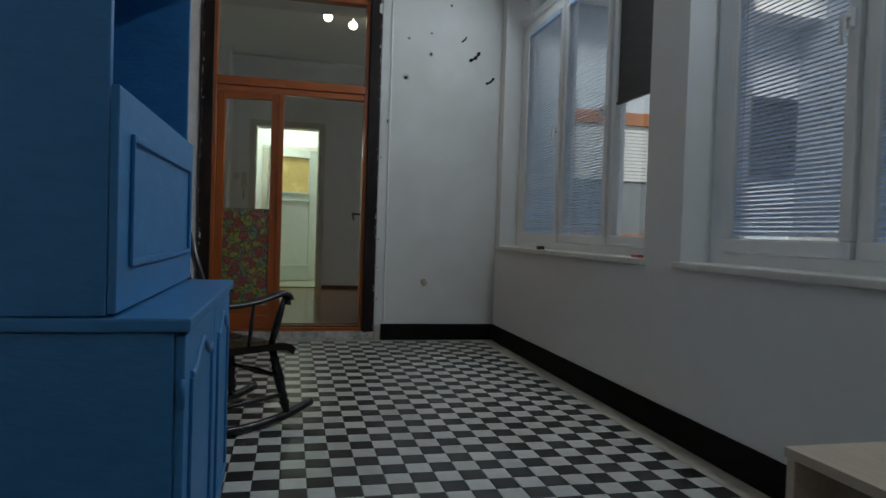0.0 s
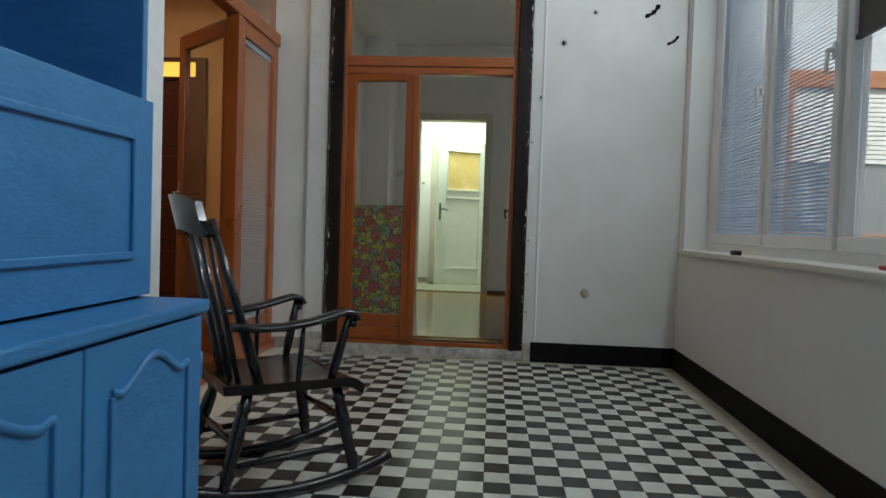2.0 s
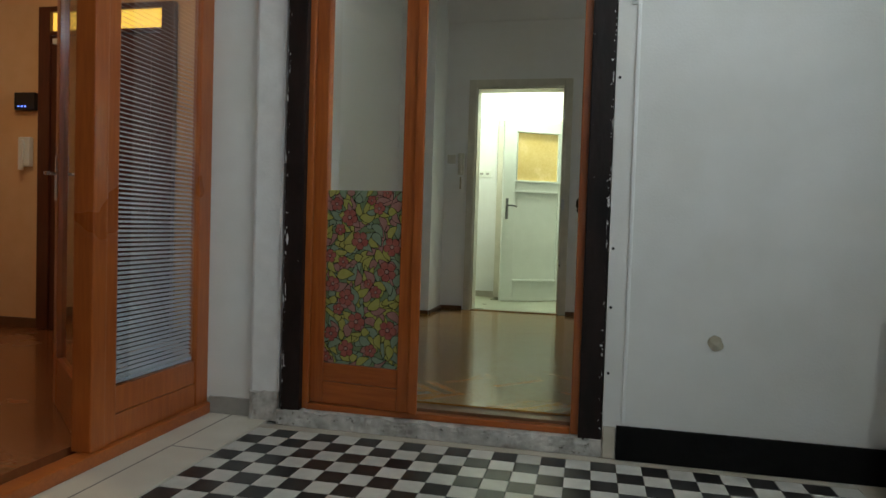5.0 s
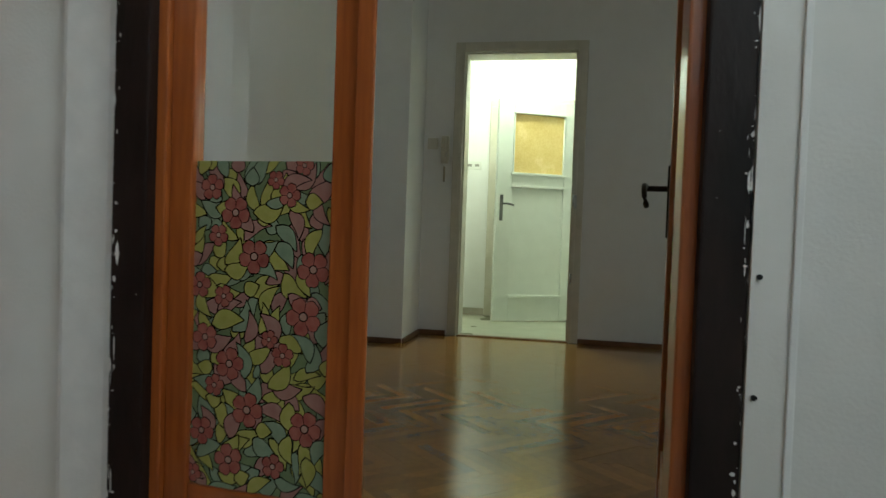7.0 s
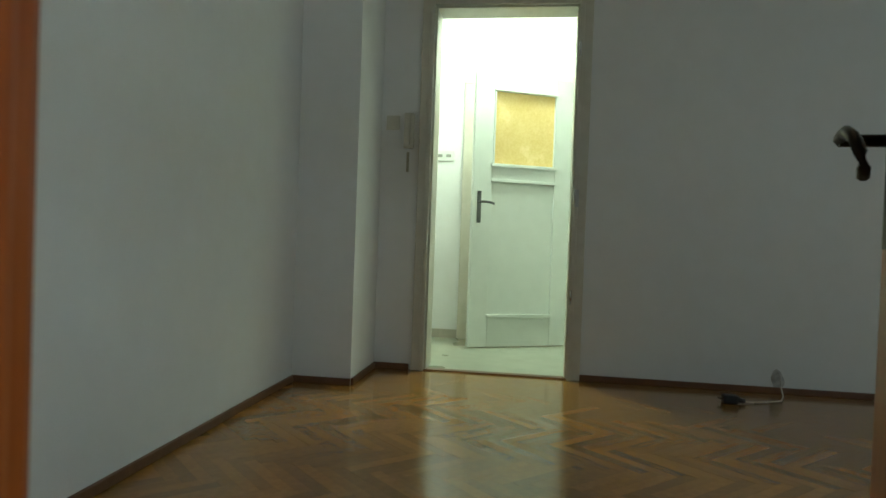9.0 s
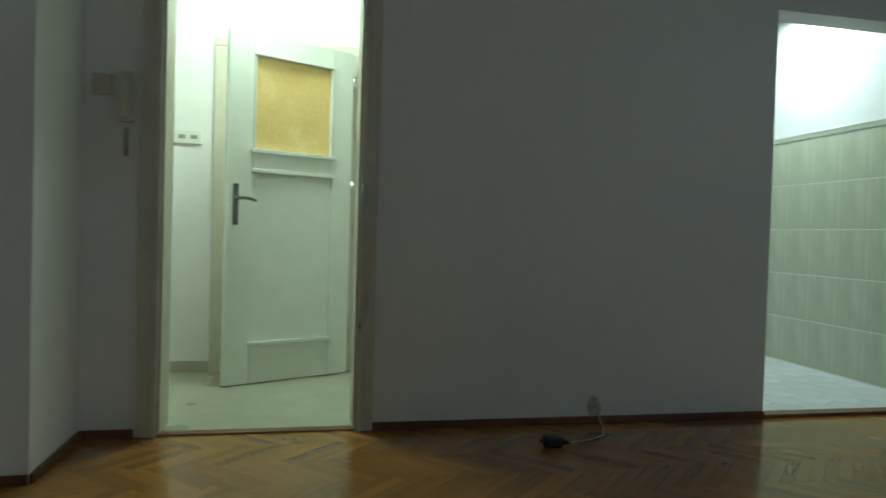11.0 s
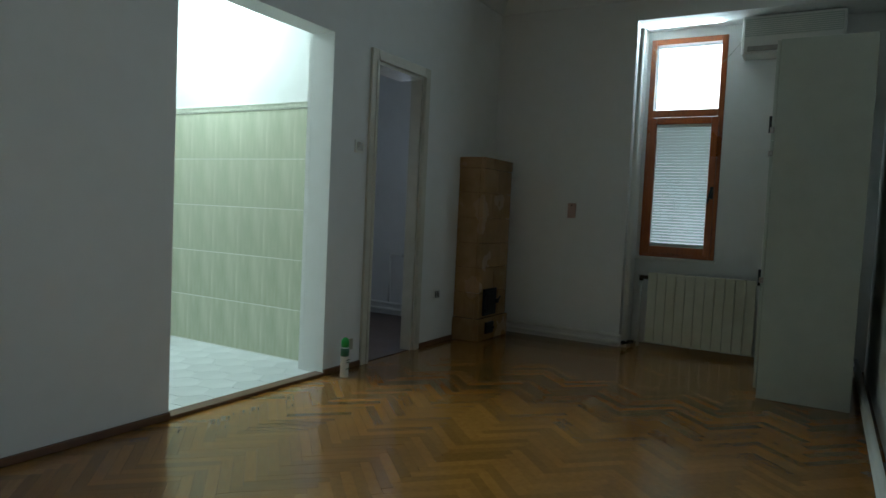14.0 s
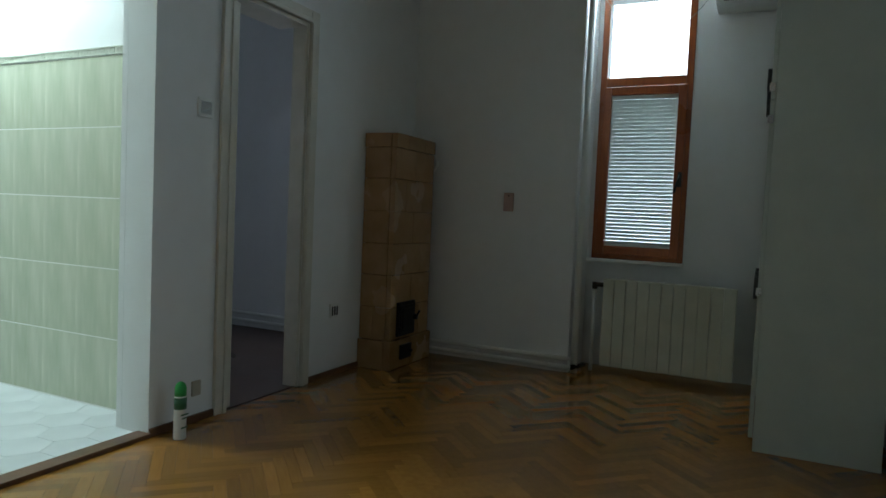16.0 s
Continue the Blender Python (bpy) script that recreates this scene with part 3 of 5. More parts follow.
def flowers(parent, x0, x1, z0, z1, y, side):
    """Printed leaves in a swirling flow, five-petalled flowers over them, all outlined in black."""
    rng = random.Random(21)
    w, h = x1 - x0, z1 - z0
    hold = lambda px, pz: (min(max(px, x0), x1), min(max(pz, z0), z1))
    heads = [(x0 + w * u, z1 - h * v, r * 0.78) for u, v, r in FLOWER_SPOTS]
    seeds = []
    for _ in range(9000):
        p = (x0 + rng.random() * w, z0 + rng.random() * h)
        if all((p[0] - q[0]) ** 2 + (p[1] - q[1]) ** 2 > 0.0285 ** 2 for q in seeds) and all((p[0] - a) ** 2 + (p[1] - b) ** 2 > (0.75 * r) ** 2 for a, b, r in heads):
            seeds.append(p)
    prints, lead = [bmesh.new() for _ in PRINTS], bmesh.new()
    for n, (cx, cz) in enumerate(seeds):
        u, v = (cx - x0) / 0.37, ((z1 - cz) % 0.445) / 0.445
        ang = 0.5 + 1.3 * math.sin(6.3 * v + 2.0 * u) + 1.1 * math.cos(5.0 * u - 3.0 * v) + rng.uniform(-0.35, 0.35)
        size, fat, bow = rng.uniform(0.062, 0.09), rng.uniform(0.19, 0.29), rng.choice((-1, 1)) * rng.uniform(0.35, 0.9)
        if n % 6 == 0:
            size, fat, bow = 0.042, 0.44, 0.1
        k = rng.choice((0, 0, 0, 1, 1, 2, 2))
        for bm, grow, d in ((lead, 0.0021, 0.00002 * n), (prints[k], 0.0, 0.00002 * n + 0.00001)):
            left, right = [], []
            for i in range(9):
                q = i / 8
                half = size * fat * math.sin(math.pi * q ** 0.72) + grow
                a, b = (q - 0.5) * (size + 2.5 * grow), bow * size * (0.25 - (q - 0.5) ** 2)
                for row, sgn in ((left, 1), (right, -1)):
                    e, f = a, b + sgn * half
                    row.append(hold(cx + e * math.cos(ang) - f * math.sin(ang), cz + e * math.sin(ang) + f * math.cos(ang)))
            bm.faces.new([bm.verts.new((px, y + side * d, pz)) for px, pz in left + right[::-1]])
    part("leaf_outline", lead, LEAD, parent)
    for bm, mat in zip(prints, PRINTS):
        part("leaf_print", bm, mat, parent)
    for cx, cz, r in heads:
        line, red, mid = bmesh.new(), bmesh.new(), bmesh.new()
        turn = cx * 17 + cz * 9

        def rim(b):
            return r * (0.66 + 0.36 * abs(math.cos(2.5 * b)) ** 0.7 - 0.07 * math.exp(-(b / 0.13) ** 2))
        for k in range(5):
            a = turn + k * math.tau / 5
            for bm, c, grow, base, d in ((line, 0.628, 0.0022, 0.0, 0.0046), (red, 0.592, 0.0, 0.2, 0.0050)):
                arc = [hold(cx + (rim(b) + grow) * math.cos(a + b), cz + (rim(b) + grow) * math.sin(a + b)) for b in [c * (i / 6 - 1) for i in range(13)]]
                inner = [hold(cx + base * r * math.cos(a + b), cz + base * r * math.sin(a + b)) for b in ((c, -c) if base else (0,))]
                bm.faces.new([bm.verts.new((px, y + side * d, pz)) for px, pz in arc + inner])
        for bm, rad, d in ((line, 0.27 * r, 0.0052), (mid, 0.20 * r, 0.0055)):
            bm.faces.new([bm.verts.new((*hold(cx + rad * math.cos(j * math.tau / 12), 0)[:1], y + side * d, hold(0, cz + rad * math.sin(j * math.tau / 12))[1])) for j in range(12)])
        part("flower_outline", line, LEAD, parent)
        part("flower", red, PETAL, parent)
        part("flower_centre", mid, PISTIL, parent)


dd = thing("door_1", (1.385, 5.72, 0.07), "varnished orange-brown double door with fanlight, one leaf open", "door", kind="structure")
X, Z = 1.385, 0.07
part("jamb", boxes((0.747 - X, -0.012, 0, 0.79 - X, 0.09, 2.80), bevel=0.006), ORANGE_WOOD, dd)
part("jamb", boxes((1.979 - X, -0.012, 0, 2.028 - X, 0.09, 2.80), bevel=0.006), ORANGE_WOOD, dd)
part("threshold", boxes((0.79 - X, -0.02, 0.0, 1.979 - X, 0.10, 0.028), bevel=0.005), ORANGE_WOOD_H, dd)
part("transom", boxes((0.79 - X, -0.006, 1.955, 1.979 - X, 0.08, 2.005), (0.79 - X, -0.016, 2.007, 1.979 - X, 0.085, 2.078), bevel=0.005), ORANGE_WOOD_H, dd)
part("head", boxes((0.79 - X, -0.012, 2.76, 1.979 - X, 0.09, 2.80), bevel=0.005), ORANGE_WOOD_H, dd)
pn = part("fanlight_pane", boxes((0.79 - X, 0.030, 2.08, 1.979 - X, 0.035, 2.76)), CLEAR, dd)
pn.visible_shadow = False
lf = part("closed_leaf", boxes((1.287 - X, -0.012, 0.035, 1.329 - X, 0.0, 1.95), bevel=0.004), ORANGE_WOOD, dd, "closed leaf with a cover strip")
leaf_parts(lf, 0.792 - X, 1.292 - X, 0.032, 1.952, 0.004, 1.078 - Z)
pivot = Matrix.Translation((0.795 - X, 0.02, 0))
lf.matrix_local = pivot @ pose(0, 0, 0, 0, 0, -6) @ pivot.inverted()
op = thing("door_2", (1.985, 5.80, 0.10), "open glazed door leaf with stained-glass film", "door", rz=84.2, kind="structure")
leaf_parts(op, 0.0, 0.62, 0.0, 1.92, -0.045, 1.05 - 0.10, 1)
hb = bmesh.new()
box(hb, 0.572, 0.0005, 0.83, 0.602, 0.006, 1.05, 0.002)
rod(hb, (0.587, 0.004, 0.98), (0.587, 0.07, 0.98), 0.009)
sweep(hb, [(0.592, 0.068, 0.982), (0.57, 0.07, 0.987), (0.545, 0.074, 0.986), (0.515, 0.074, 0.974), (0.495, 0.072, 0.952), (0.493, 0.068, 0.932), (0.503, 0.065, 0.922)], 0.014, 0.016)
part("door_handle", hb, BRASS_DARK, op, "curved dark bronze lever handle")

# ---- glazed screen to the hall ----
sc = thing("hall_screen", (XH, 5.36, 0.004), "varnished wooden glazed screen with blinds between hall and sunroom", "screen", kind="structure")
Y = 5.36
part("sill_board", boxes((-0.03, YL - Y, 0, 0.05, 5.81 - Y, 0.05), bevel=0.006), ORANGE_WOOD_H, sc)
part("post", boxes((-0.05, 4.955 - Y, 0.05, 0.035, 5.03 - Y, 2.95), bevel=0.006), ORANGE_WOOD, sc)
part("jamb", boxes((-0.05, 5.735 - Y, 0.05, 0.04, 5.81 - Y, 2.95), bevel=0.006), ORANGE_WOOD, sc)
part("jamb", boxes((-0.05, YL - Y, 0.05, 0.04, YL + 0.06 - Y, 2.95), bevel=0.006), ORANGE_WOOD, sc)
part("transom", boxes((-0.05, YL + 0.06 - Y, 2.20, 0.04, 5.735 - Y, 2.29), bevel=0.006), ORANGE_WOOD, sc)
part("head", boxes((-0.05, YL + 0.06 - Y, 2.90, 0.04, 5.735 - Y, 2.95), bevel=0.006), ORANGE_WOOD, sc)
pn = part("side_panel", boxes((-0.02, 5.03 - Y, 0.05, 0.025, 5.10 - Y, 2.2), (-0.02, 5.635 - Y, 0.05, 0.025, 5.735 - Y, 2.2), (-0.02, 5.10 - Y, 2.10, 0.025, 5.635 - Y, 2.2), bevel=0.006), ORANGE_WOOD, sc)
part("bottom_rail", boxes((-0.018, 5.10 - Y, 0.05, 0.02, 5.635 - Y, 0.155), (-0.014, 5.10 - Y, 0.157, 0.016, 5.635 - Y, 0.262), bevel=0.004), ORANGE_WOOD, pn)
g = part("pane", boxes((0.008, 5.098 - Y, 0.262, 0.013, 5.637 - Y, 2.102)), CLEAR, pn)
g.visible_shadow = False
g = part("fanlight_pane", boxes((-0.003, 5.03 - Y, 2.29, 0.003, 5.735 - Y, 2.90)), CLEAR, sc)
g.visible_shadow = False
g = part("fanlight_pane", boxes((-0.003, YL + 0.06 - Y, 2.29, 0.003, 4.955 - Y, 2.90)), CLEAR, sc)
g.visible_shadow = False


def slatted(root, y0, y1, z0, z1, x, tilt, mat, pitch=0.0185, half=0.010):
    bl = part("blind", boxes((x - 0.012, y0, z1 - 0.03, x + 0.012, y1, z1), (x - 0.009, y0, z0, x + 0.009, y1, z0 + 0.016)), mat, root)
    bm = boxes((-half, y0 + 0.002, -0.0004, half, y1 - 0.002, 0.0004))
    bmesh.ops.rotate(bm, verts=bm.verts, cent=(0, 0, 0), matrix=Matrix.Rotation(radians(tilt), 3, "Y"))
    me = mesh_of("slat", bm, mat)
    z = z0 + 0.026
    while z < z1 - 0.035:
        s = new("slat", me)
        s.parent = bl
        s.location = (x, 0, z)
        z += pitch
    return bl


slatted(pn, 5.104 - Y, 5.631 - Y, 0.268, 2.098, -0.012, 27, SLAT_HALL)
hl = thing("door_3", (0.235, 4.975, 0.07), "open varnished glazed hall door leaf with blind", "door", rz=139, kind="structure")
part("stile", boxes((0.0, -0.02, 0.0, 0.09, 0.025, 2.12), bevel=0.006), ORANGE_WOOD, hl)
part("stile", boxes((0.65, -0.02, 0.0, 0.74, 0.025, 2.12), bevel=0.006), ORANGE_WOOD, hl)
part("top_rail", boxes((0.09, -0.02, 2.02, 0.65, 0.025, 2.12), bevel=0.004), ORANGE_WOOD_H, hl)
part("bottom_rail", boxes((0.09, -0.018, 0.0, 0.65, 0.022, 0.22), bevel=0.004), ORANGE_WOOD_H, hl)
g = part("pane", boxes((0.088, 0.0, 0.218, 0.652, 0.005, 2.022)), CLEAR, hl)
g.visible_shadow = False
hb = bmesh.new()
box(hb, 0.68, 0.0255, 0.92, 0.71, 0.031, 1.12, 0.002)
rod(hb, (0.695, 0.028, 1.04), (0.695, 0.07, 1.04), 0.008)
rod(hb, (0.695, 0.068, 1.04), (0.58, 0.068, 1.035), 0.008)
part("door_handle", hb, STEEL, hl)

# ---- the hall ----
structure("floor_hall", boxes((-3.2, 3.0, -0.2, XH - 0.06, 7.1, 0.07)), HALL_PARQUET, "red-brown varnished parquet of the hall", "floor")
structure("wall_hall_north", boxes((-3.2, 7.1, 0, XW - 0.15, 7.25, 3.4)), HALL_WALL, "ochre painted hall wall", "wall")
structure("wall_hall_west", boxes((-3.3, 2.8, 0, -3.2, 7.1, 3.4)), HALL_WALL, "ochre painted hall wall", "wall")
structure("wall_hall_south", boxes((-3.3, 2.8, 0, XL - 0.3, 3.0, 3.4)), HALL_WALL, "ochre painted hall wall", "wall")
structure("wall_hall_east", boxes((XH - 0.04, 5.82, 0, XH - 0.002, 7.25, 3.4), (XH - 0.05, YL, 2.954, XH + 0.05, 5.73, 3.4)), HALL_WALL, "ochre painted hall wall", "wall")
structure("ceiling_hall", boxes((-3.3, 2.8, 3.4, XL, 7.25, 3.5)), CEIL, "white hall ceiling", "ceiling")
structure("baseboard_hall", boxes((-3.2, 7.085, 0.07, -2.0, 7.099, 0.14), (-0.86, 7.085, 0.07, XH - 0.05, 7.099, 0.14)), SKIRT_WOOD, "brown wooden skirting in the hall", "skirting")
ed = thing("entrance_door", (-1.43, 7.08, 0.07), "dark mahogany panelled entrance door with lit fanlight", "door", kind="structure")
part("frame", boxes((-0.56, -0.03, 0, -0.46, 0.018, 2.38), (0.46, -0.03, 0, 0.56, 0.018, 2.38), (-0.46, -0.03, 2.17, 0.46, 0.018, 2.20), (-0.46, -0.03, 2.34, 0.46, 0.018, 2.38), bevel=0.005), MAHOGANY, ed)
part("fanlight", boxes((-0.46, 0.0, 2.20, 0.46, 0.01, 2.34)), YELLOW_LIT, ed, "yellow lamp-lit fanlight pane")
lfm = part("leaf", boxes((-0.458, -0.012, 0.005, 0.458, 0.018, 2.165)), MAHOGANY, ed)
for z0, z1 in ((0.15, 0.55), (0.65, 1.0), (1.1, 1.45), (1.55, 2.05)):
    for x0, x1 in ((-0.38, -0.03), (0.03, 0.38)):
        part("door_panel", boxes((x0, -0.024, z0, x1, -0.012, z1), bevel=0.008), MAHOGANY, lfm)
hb = boxes((-0.04, -0.02, 0.98, -0.01, -0.0125, 1.2), bevel=0.002)
rod(hb, (-0.025, -0.016, 1.13), (-0.025, -0.06, 1.13), 0.008)
rod(hb, (-0.025, -0.058, 1.13), (-0.14, -0.058, 1.135), 0.008)
part("door_handle", hb, STEEL, ed)
part("closer", boxes((-0.42, -0.05, 2.10, -0.33, -0.0125, 2.14), bevel=0.005), PLASTIC, ed)
rt = thing("wall_monitor", (-2.12, 7.09, 1.70), "small black door monitor with blue lights on the wall", "monitor")
part("body", boxes((-0.09, -0.03, 0, 0.09, 0.009, 0.13), bevel=0.006), BLACK_PLASTIC, rt)
BLUE_LED = glow_material("blue_led", (0.1, 0.2, 1.0), 4.0)
for k in range(3):
    part("led", boxes((-0.055 + k * 0.03, -0.033, 0.022, -0.043 + k * 0.03, -0.0305, 0.03)), BLUE_LED, rt)
ph = thing("wall_intercom", (-2.12, 7.09, 1.28), "white intercom handset on the hall wall", "intercom")
part("body", boxes((-0.05, -0.03, 0, 0.05, 0.009, 0.22), bevel=0.008), PLASTIC, ph)
part("handset", boxes((-0.03, -0.055, -0.03, 0.01, -0.031, 0.2), bevel=0.01), PLASTIC, ph)
sw = thing("light_switch", (XL, 3.25, 1.445), "white square light switch on the white wall", "switch")
part("plate", boxes((0.0005, -0.042, 0, 0.010, 0.042, 0.084), bevel=0.003), PLASTIC, sw)
part("rocker", boxes((0.0105, -0.03, 0.012, 0.015, 0.03, 0.072), bevel=0.002), PLASTIC, sw)

# ---- structure: the long room ----
structure("floor_room_base", boxes((0.0, YS - 0.75 + 0.13, -0.2, XB + 0.3, YN + 0.02, F - 0.008)), SKIRT_WOOD, "sub-floor under the parquet", "floor")
structure("wall_west", boxes((XW - 0.15, YS, 0, XW, YN + 0.165, 3.5), (XW + 0.001, 8.79, 0, 0.605, YN - 0.001, 3.5)), WALL, "white wall with a projecting chimney breast", "wall")
structure("wall_north", boxes((XW, YN, 0, 0.91, YN + 0.165, 3.5), (0.91, YN, 2.285, 1.75, YN + 0.165, 3.5), (1.75, YN, 0, 3.84, YN + 0.165, 3.5), (3.84, YN, 2.205, 4.945, YN + 0.165, 3.5),
          (4.945, YN, 0, 5.375, YN + 0.165, 3.5), (5.375, YN, 2.13, 5.955, YN + 0.165, 3.5), (5.955, YN, 0, 8.2, YN + 0.085, 3.5)), WALL, "white painted wall with three openings", "wall")
structure("wall_south", boxes((XW, 6.0, 0, 0.60, YS, 3.5), (2.125, 6.3, 0, XR + 0.3, YS + 0.001, 3.5), (XR + 0.3, 6.06, 0, 3.95, YS + 0.001, 3.5), (5.45, 6.06, 0, XB + 0.3, YS + 0.001, 3.5), (3.95, 6.06, 0, 5.45, YS + 0.001, 0.90), (3.95, 6.06, 2.16, 5.45, YS + 0.001, 3.5)), WALL, "white painted wall of the long room", "wall")
WY0, WY1, WZ0, WZ1 = 7.455, 8.06, 0.865, 2.69
structure("wall_east", boxes((XA, 8.09, 0, XB + 0.3, YN, 3.5), (XB, YS, 0, XB + 0.3, 8.089, WZ0), (XB, YS, WZ0, XB + 0.3, WY0, 3.5), (XB, WY0, WZ1, XB + 0.3, 8.089, 3.5), (XB, WY1, WZ0, XB + 0.3, 8.089, WZ1), (XA, YS, 2.76, XB, 8.089, 3.5)), WALL, "white outer wall with a window niche", "wall")
structure("ceiling_room", boxes((XW, YS - 0.7, CEIL_R, XB + 0.3, YN, CEIL_R + 0.2)), CEIL, "white ceiling", "ceiling")


def cornice(name, pts, inward):
    bm = bmesh.new()
    (x0, y0), (x1, y1) = pts
    prof = [(0, 0), (0.02, 0.0), (0.03, 0.02), (0.05, 0.035), (0.09, 0.11), (0.16, 0.19), (0.19, 0.2), (0.2, 0.235), (0.0, 0.235)]
    ra = [bm.verts.new((x0 + inward[0] * a, y0 + inward[1] * a, CEIL_R - 0.24 + b)) for a, b in prof]
    rb = [bm.verts.new((x1 + inward[0] * a, y1 + inward[1] * a, CEIL_R - 0.24 + b)) for a, b in prof]
    for i in range(len(prof)):
        j = (i + 1) % len(prof)
        bm.faces.new((ra[i], ra[j], rb[j], rb[i])).smooth = True
    structure(name, bm, CEIL, "white plaster cove along the ceiling", "cornice")


cornice("trim_cornice_north", ((0.607, YN - 0.001), (XA - 0.001, YN - 0.001)), (0, -1))
cornice("trim_cornice_east", ((XA - 0.001, YN - 0.003), (XA - 0.001, YS + 0.01)), (-1, 0))
structure("baseboard_north", boxes((0.607, YN - 0.016, F, 0.82, YN - 0.001, F + 0.035), (1.825, YN - 0.016, F, 3.84, YN - 0.001, F + 0.035), (4.945, YN - 0.016, F, 5.305, YN - 0.001, F + 0.035), (6.035, YN - 0.016, F, 6.56, YN - 0.001, F + 0.035), bevel=0.004), SKIRT_WOOD, "low brown wooden skirting", "skirting")
structure("baseboard_west", boxes((XW + 0.001, YS, F, XW + 0.016, 8.77, F + 0.035), (XW + 0.001, 8.774, F, 0.605, 8.789, F + 0.035), (0.606, 8.79, F, 0.62, YN - 0.017, F + 0.035), bevel=0.004), SKIRT_WOOD, "low brown wooden skirting", "skirting")
structure("trim_threshold_kitchen", boxes((3.84, YN - 0.02, F, 4.945, YN + 0.06, F + 0.018), bevel=0.004), SKIRT_WOOD, "brown wooden threshold strip", "threshold")
structure("trim_threshold_passage", boxes((0.91, YN - 0.01, F - 0.01, 1.75, YN + 0.05, F + 0.008), bevel=0.003), SKIRT_WOOD, "brown wooden threshold strip", "threshold")


def casing(name, x0, x1, z1, w, label, parts, deep=0.19):
    c = thing(name, ((x0 + x1) / 2, YN, F), label, "door frame", kind="structure")
    m, h = (x1 - x0) / 2, z1 - F
    part("architrave", boxes((-m - w, -0.022, 0, -m, -0.001, h + w), (-m - w * 0.35, -0.030, 0, -m, -0.0225, h), bevel=0.005), CREAM, c)
    part("architrave", boxes((m, -0.022, 0, m + w, -0.001, h + w), (m, -0.030, 0, m + w * 0.35, -0.0225, h), bevel=0.005), CREAM, c)
    part("architrave", boxes((-m, -0.022, h, m, -0.001, h + w), (-m, -0.030, h, m, -0.0225, h + w * 0.35), bevel=0.005), CREAM, c)
    part("lining", boxes((-m, 0.0, 0, -m + parts, 0.19, h), (m - parts, 0.0, 0, m, deep, h), (-m + parts, 0.0, h - parts, m - parts, 0.19, h)), CREAM, c)
    return c


c1 = casing("door_frame_passage", 0.91, 1.75, 2.285, 0.075, "cream painted frame of the open passage doorway", 0.012)
for z in (1.02, 0.44, 1.86):
    part("hinge", rod(bmesh.new(), (0.425, -0.032, z), (0.425, -0.032, z + 0.08), 0.007), STEEL, c1)
part("strike_plate", boxes((0.4275, -0.034, 1.0, 0.45, -0.0305, 1.10)), STEEL, c1)
c3 = casing("door_frame_room", 5.375, 5.955, 2.13, 0.07, "cream painted frame of the side room doorway", 0.02, 0.09)
bm = bmesh.new()
for k in range(4):
    box(bm, -0.252, 0.03 + k * 0.035, 0, -0.205 + k * 0.012, 0.06 + k * 0.035, 1.975, 0.004)
part("stepped_rebate", bm, CREAM, c3)

# ---- passage beyond the north wall ----
structure("floor_passage", boxes((0.3, YN + 0.05, -0.1, 3.0, 12.2, F + 0.004)), PASS_FLOOR, "grey-green smooth passage floor", "floor")
structure("wall_passage_end", boxes((0.3, 10.6, 0, 0.95, 10.72, 3.4), (0.95, 10.6, 2.16, 1.78, 10.72, 3.4), (1.78, 10.6, 0, 3.0, 10.72, 3.4)), WALL, "white passage wall", "wall")
structure("wall_passage_west", boxes((0.2, YN + 0.166, 0, 0.3, 12.2, 3.4)), WALL, "white passage wall", "wall")
structure("wall_passage_east", boxes((2.9, YN + 0.166, 0, 3.0, 12.2, 3.4)), WALL, "white passage wall", "wall")
structure("wall_passage_far", boxes((0.3, 12.2, 0, 2.9, 12.3, 3.4)), WALL, "white wall behind the ajar door", "wall")
structure("ceiling_passage", boxes((0.2, YN + 0.166, 3.0, 3.0, 12.3, 3.1)), CEIL, "white passage ceiling", "ceiling")
structure("baseboard_passage", boxes((0.3, 10.585, F + 0.004, 0.945, 10.599, F + 0.07)), BORDER, "beige skirting in the passage", "skirting")
fr = thing("door_frame_ajar", (1.36, 10.6, F), "yellowed cream frame round the ajar white door", "door frame", kind="structure")
part("post", boxes((-0.41, -0.03, 0, -0.325, 0.12, 2.0), bevel=0.006), CREAM, fr)
part("post", boxes((0.405, -0.03, 0, 0.47, 0.12, 2.0), bevel=0.006), CREAM, fr)
part("head", boxes((-0.41, -0.03, 2.0, 0.47, 0.12, 2.06), bevel=0.006), CREAM, fr)
wd = thing("white_door", (1.765, 10.52, F + 0.012), "white painted door with amber glass pane, ajar", "door", rz=180 + 26, kind="structure")
part("leaf", boxes((0, 0.0, 0, 0.135, 0.04, 1.985), (0.635, 0.0, 0, 0.78, 0.04, 1.985), (0.135, 0.0, 1.86, 0.635, 0.04, 1.985), (0.135, 0.0, 1.20, 0.635, 0.04, 1.335), (0.135, 0.010, 0.235, 0.635, 0.026, 1.20), (0.135, 0.0, 0, 0.635, 0.04, 0.235), bevel=0.004), WHITE_DOOR, wd)
part("amber_pane", boxes((0.138, 0.016, 1.337, 0.632, 0.022, 1.858)), AMBER, wd, "amber textured glass pane")
part("glazing_bead", boxes((0.12, 0.041, 1.312, 0.65, 0.058, 1.334), (0.13, 0.041, 1.861, 0.64, 0.05, 1.875), (0.136, 0.0225, 1.337, 0.148, 0.046, 1.858), (0.622, 0.0225, 1.337, 0.634, 0.046, 1.858), bevel=0.003), WHITE_DOOR, wd)
part("moulding", boxes((0.125, 0.0405, 1.20, 0.645, 0.05, 1.222), bevel=0.004), WHITE_DOOR, wd)
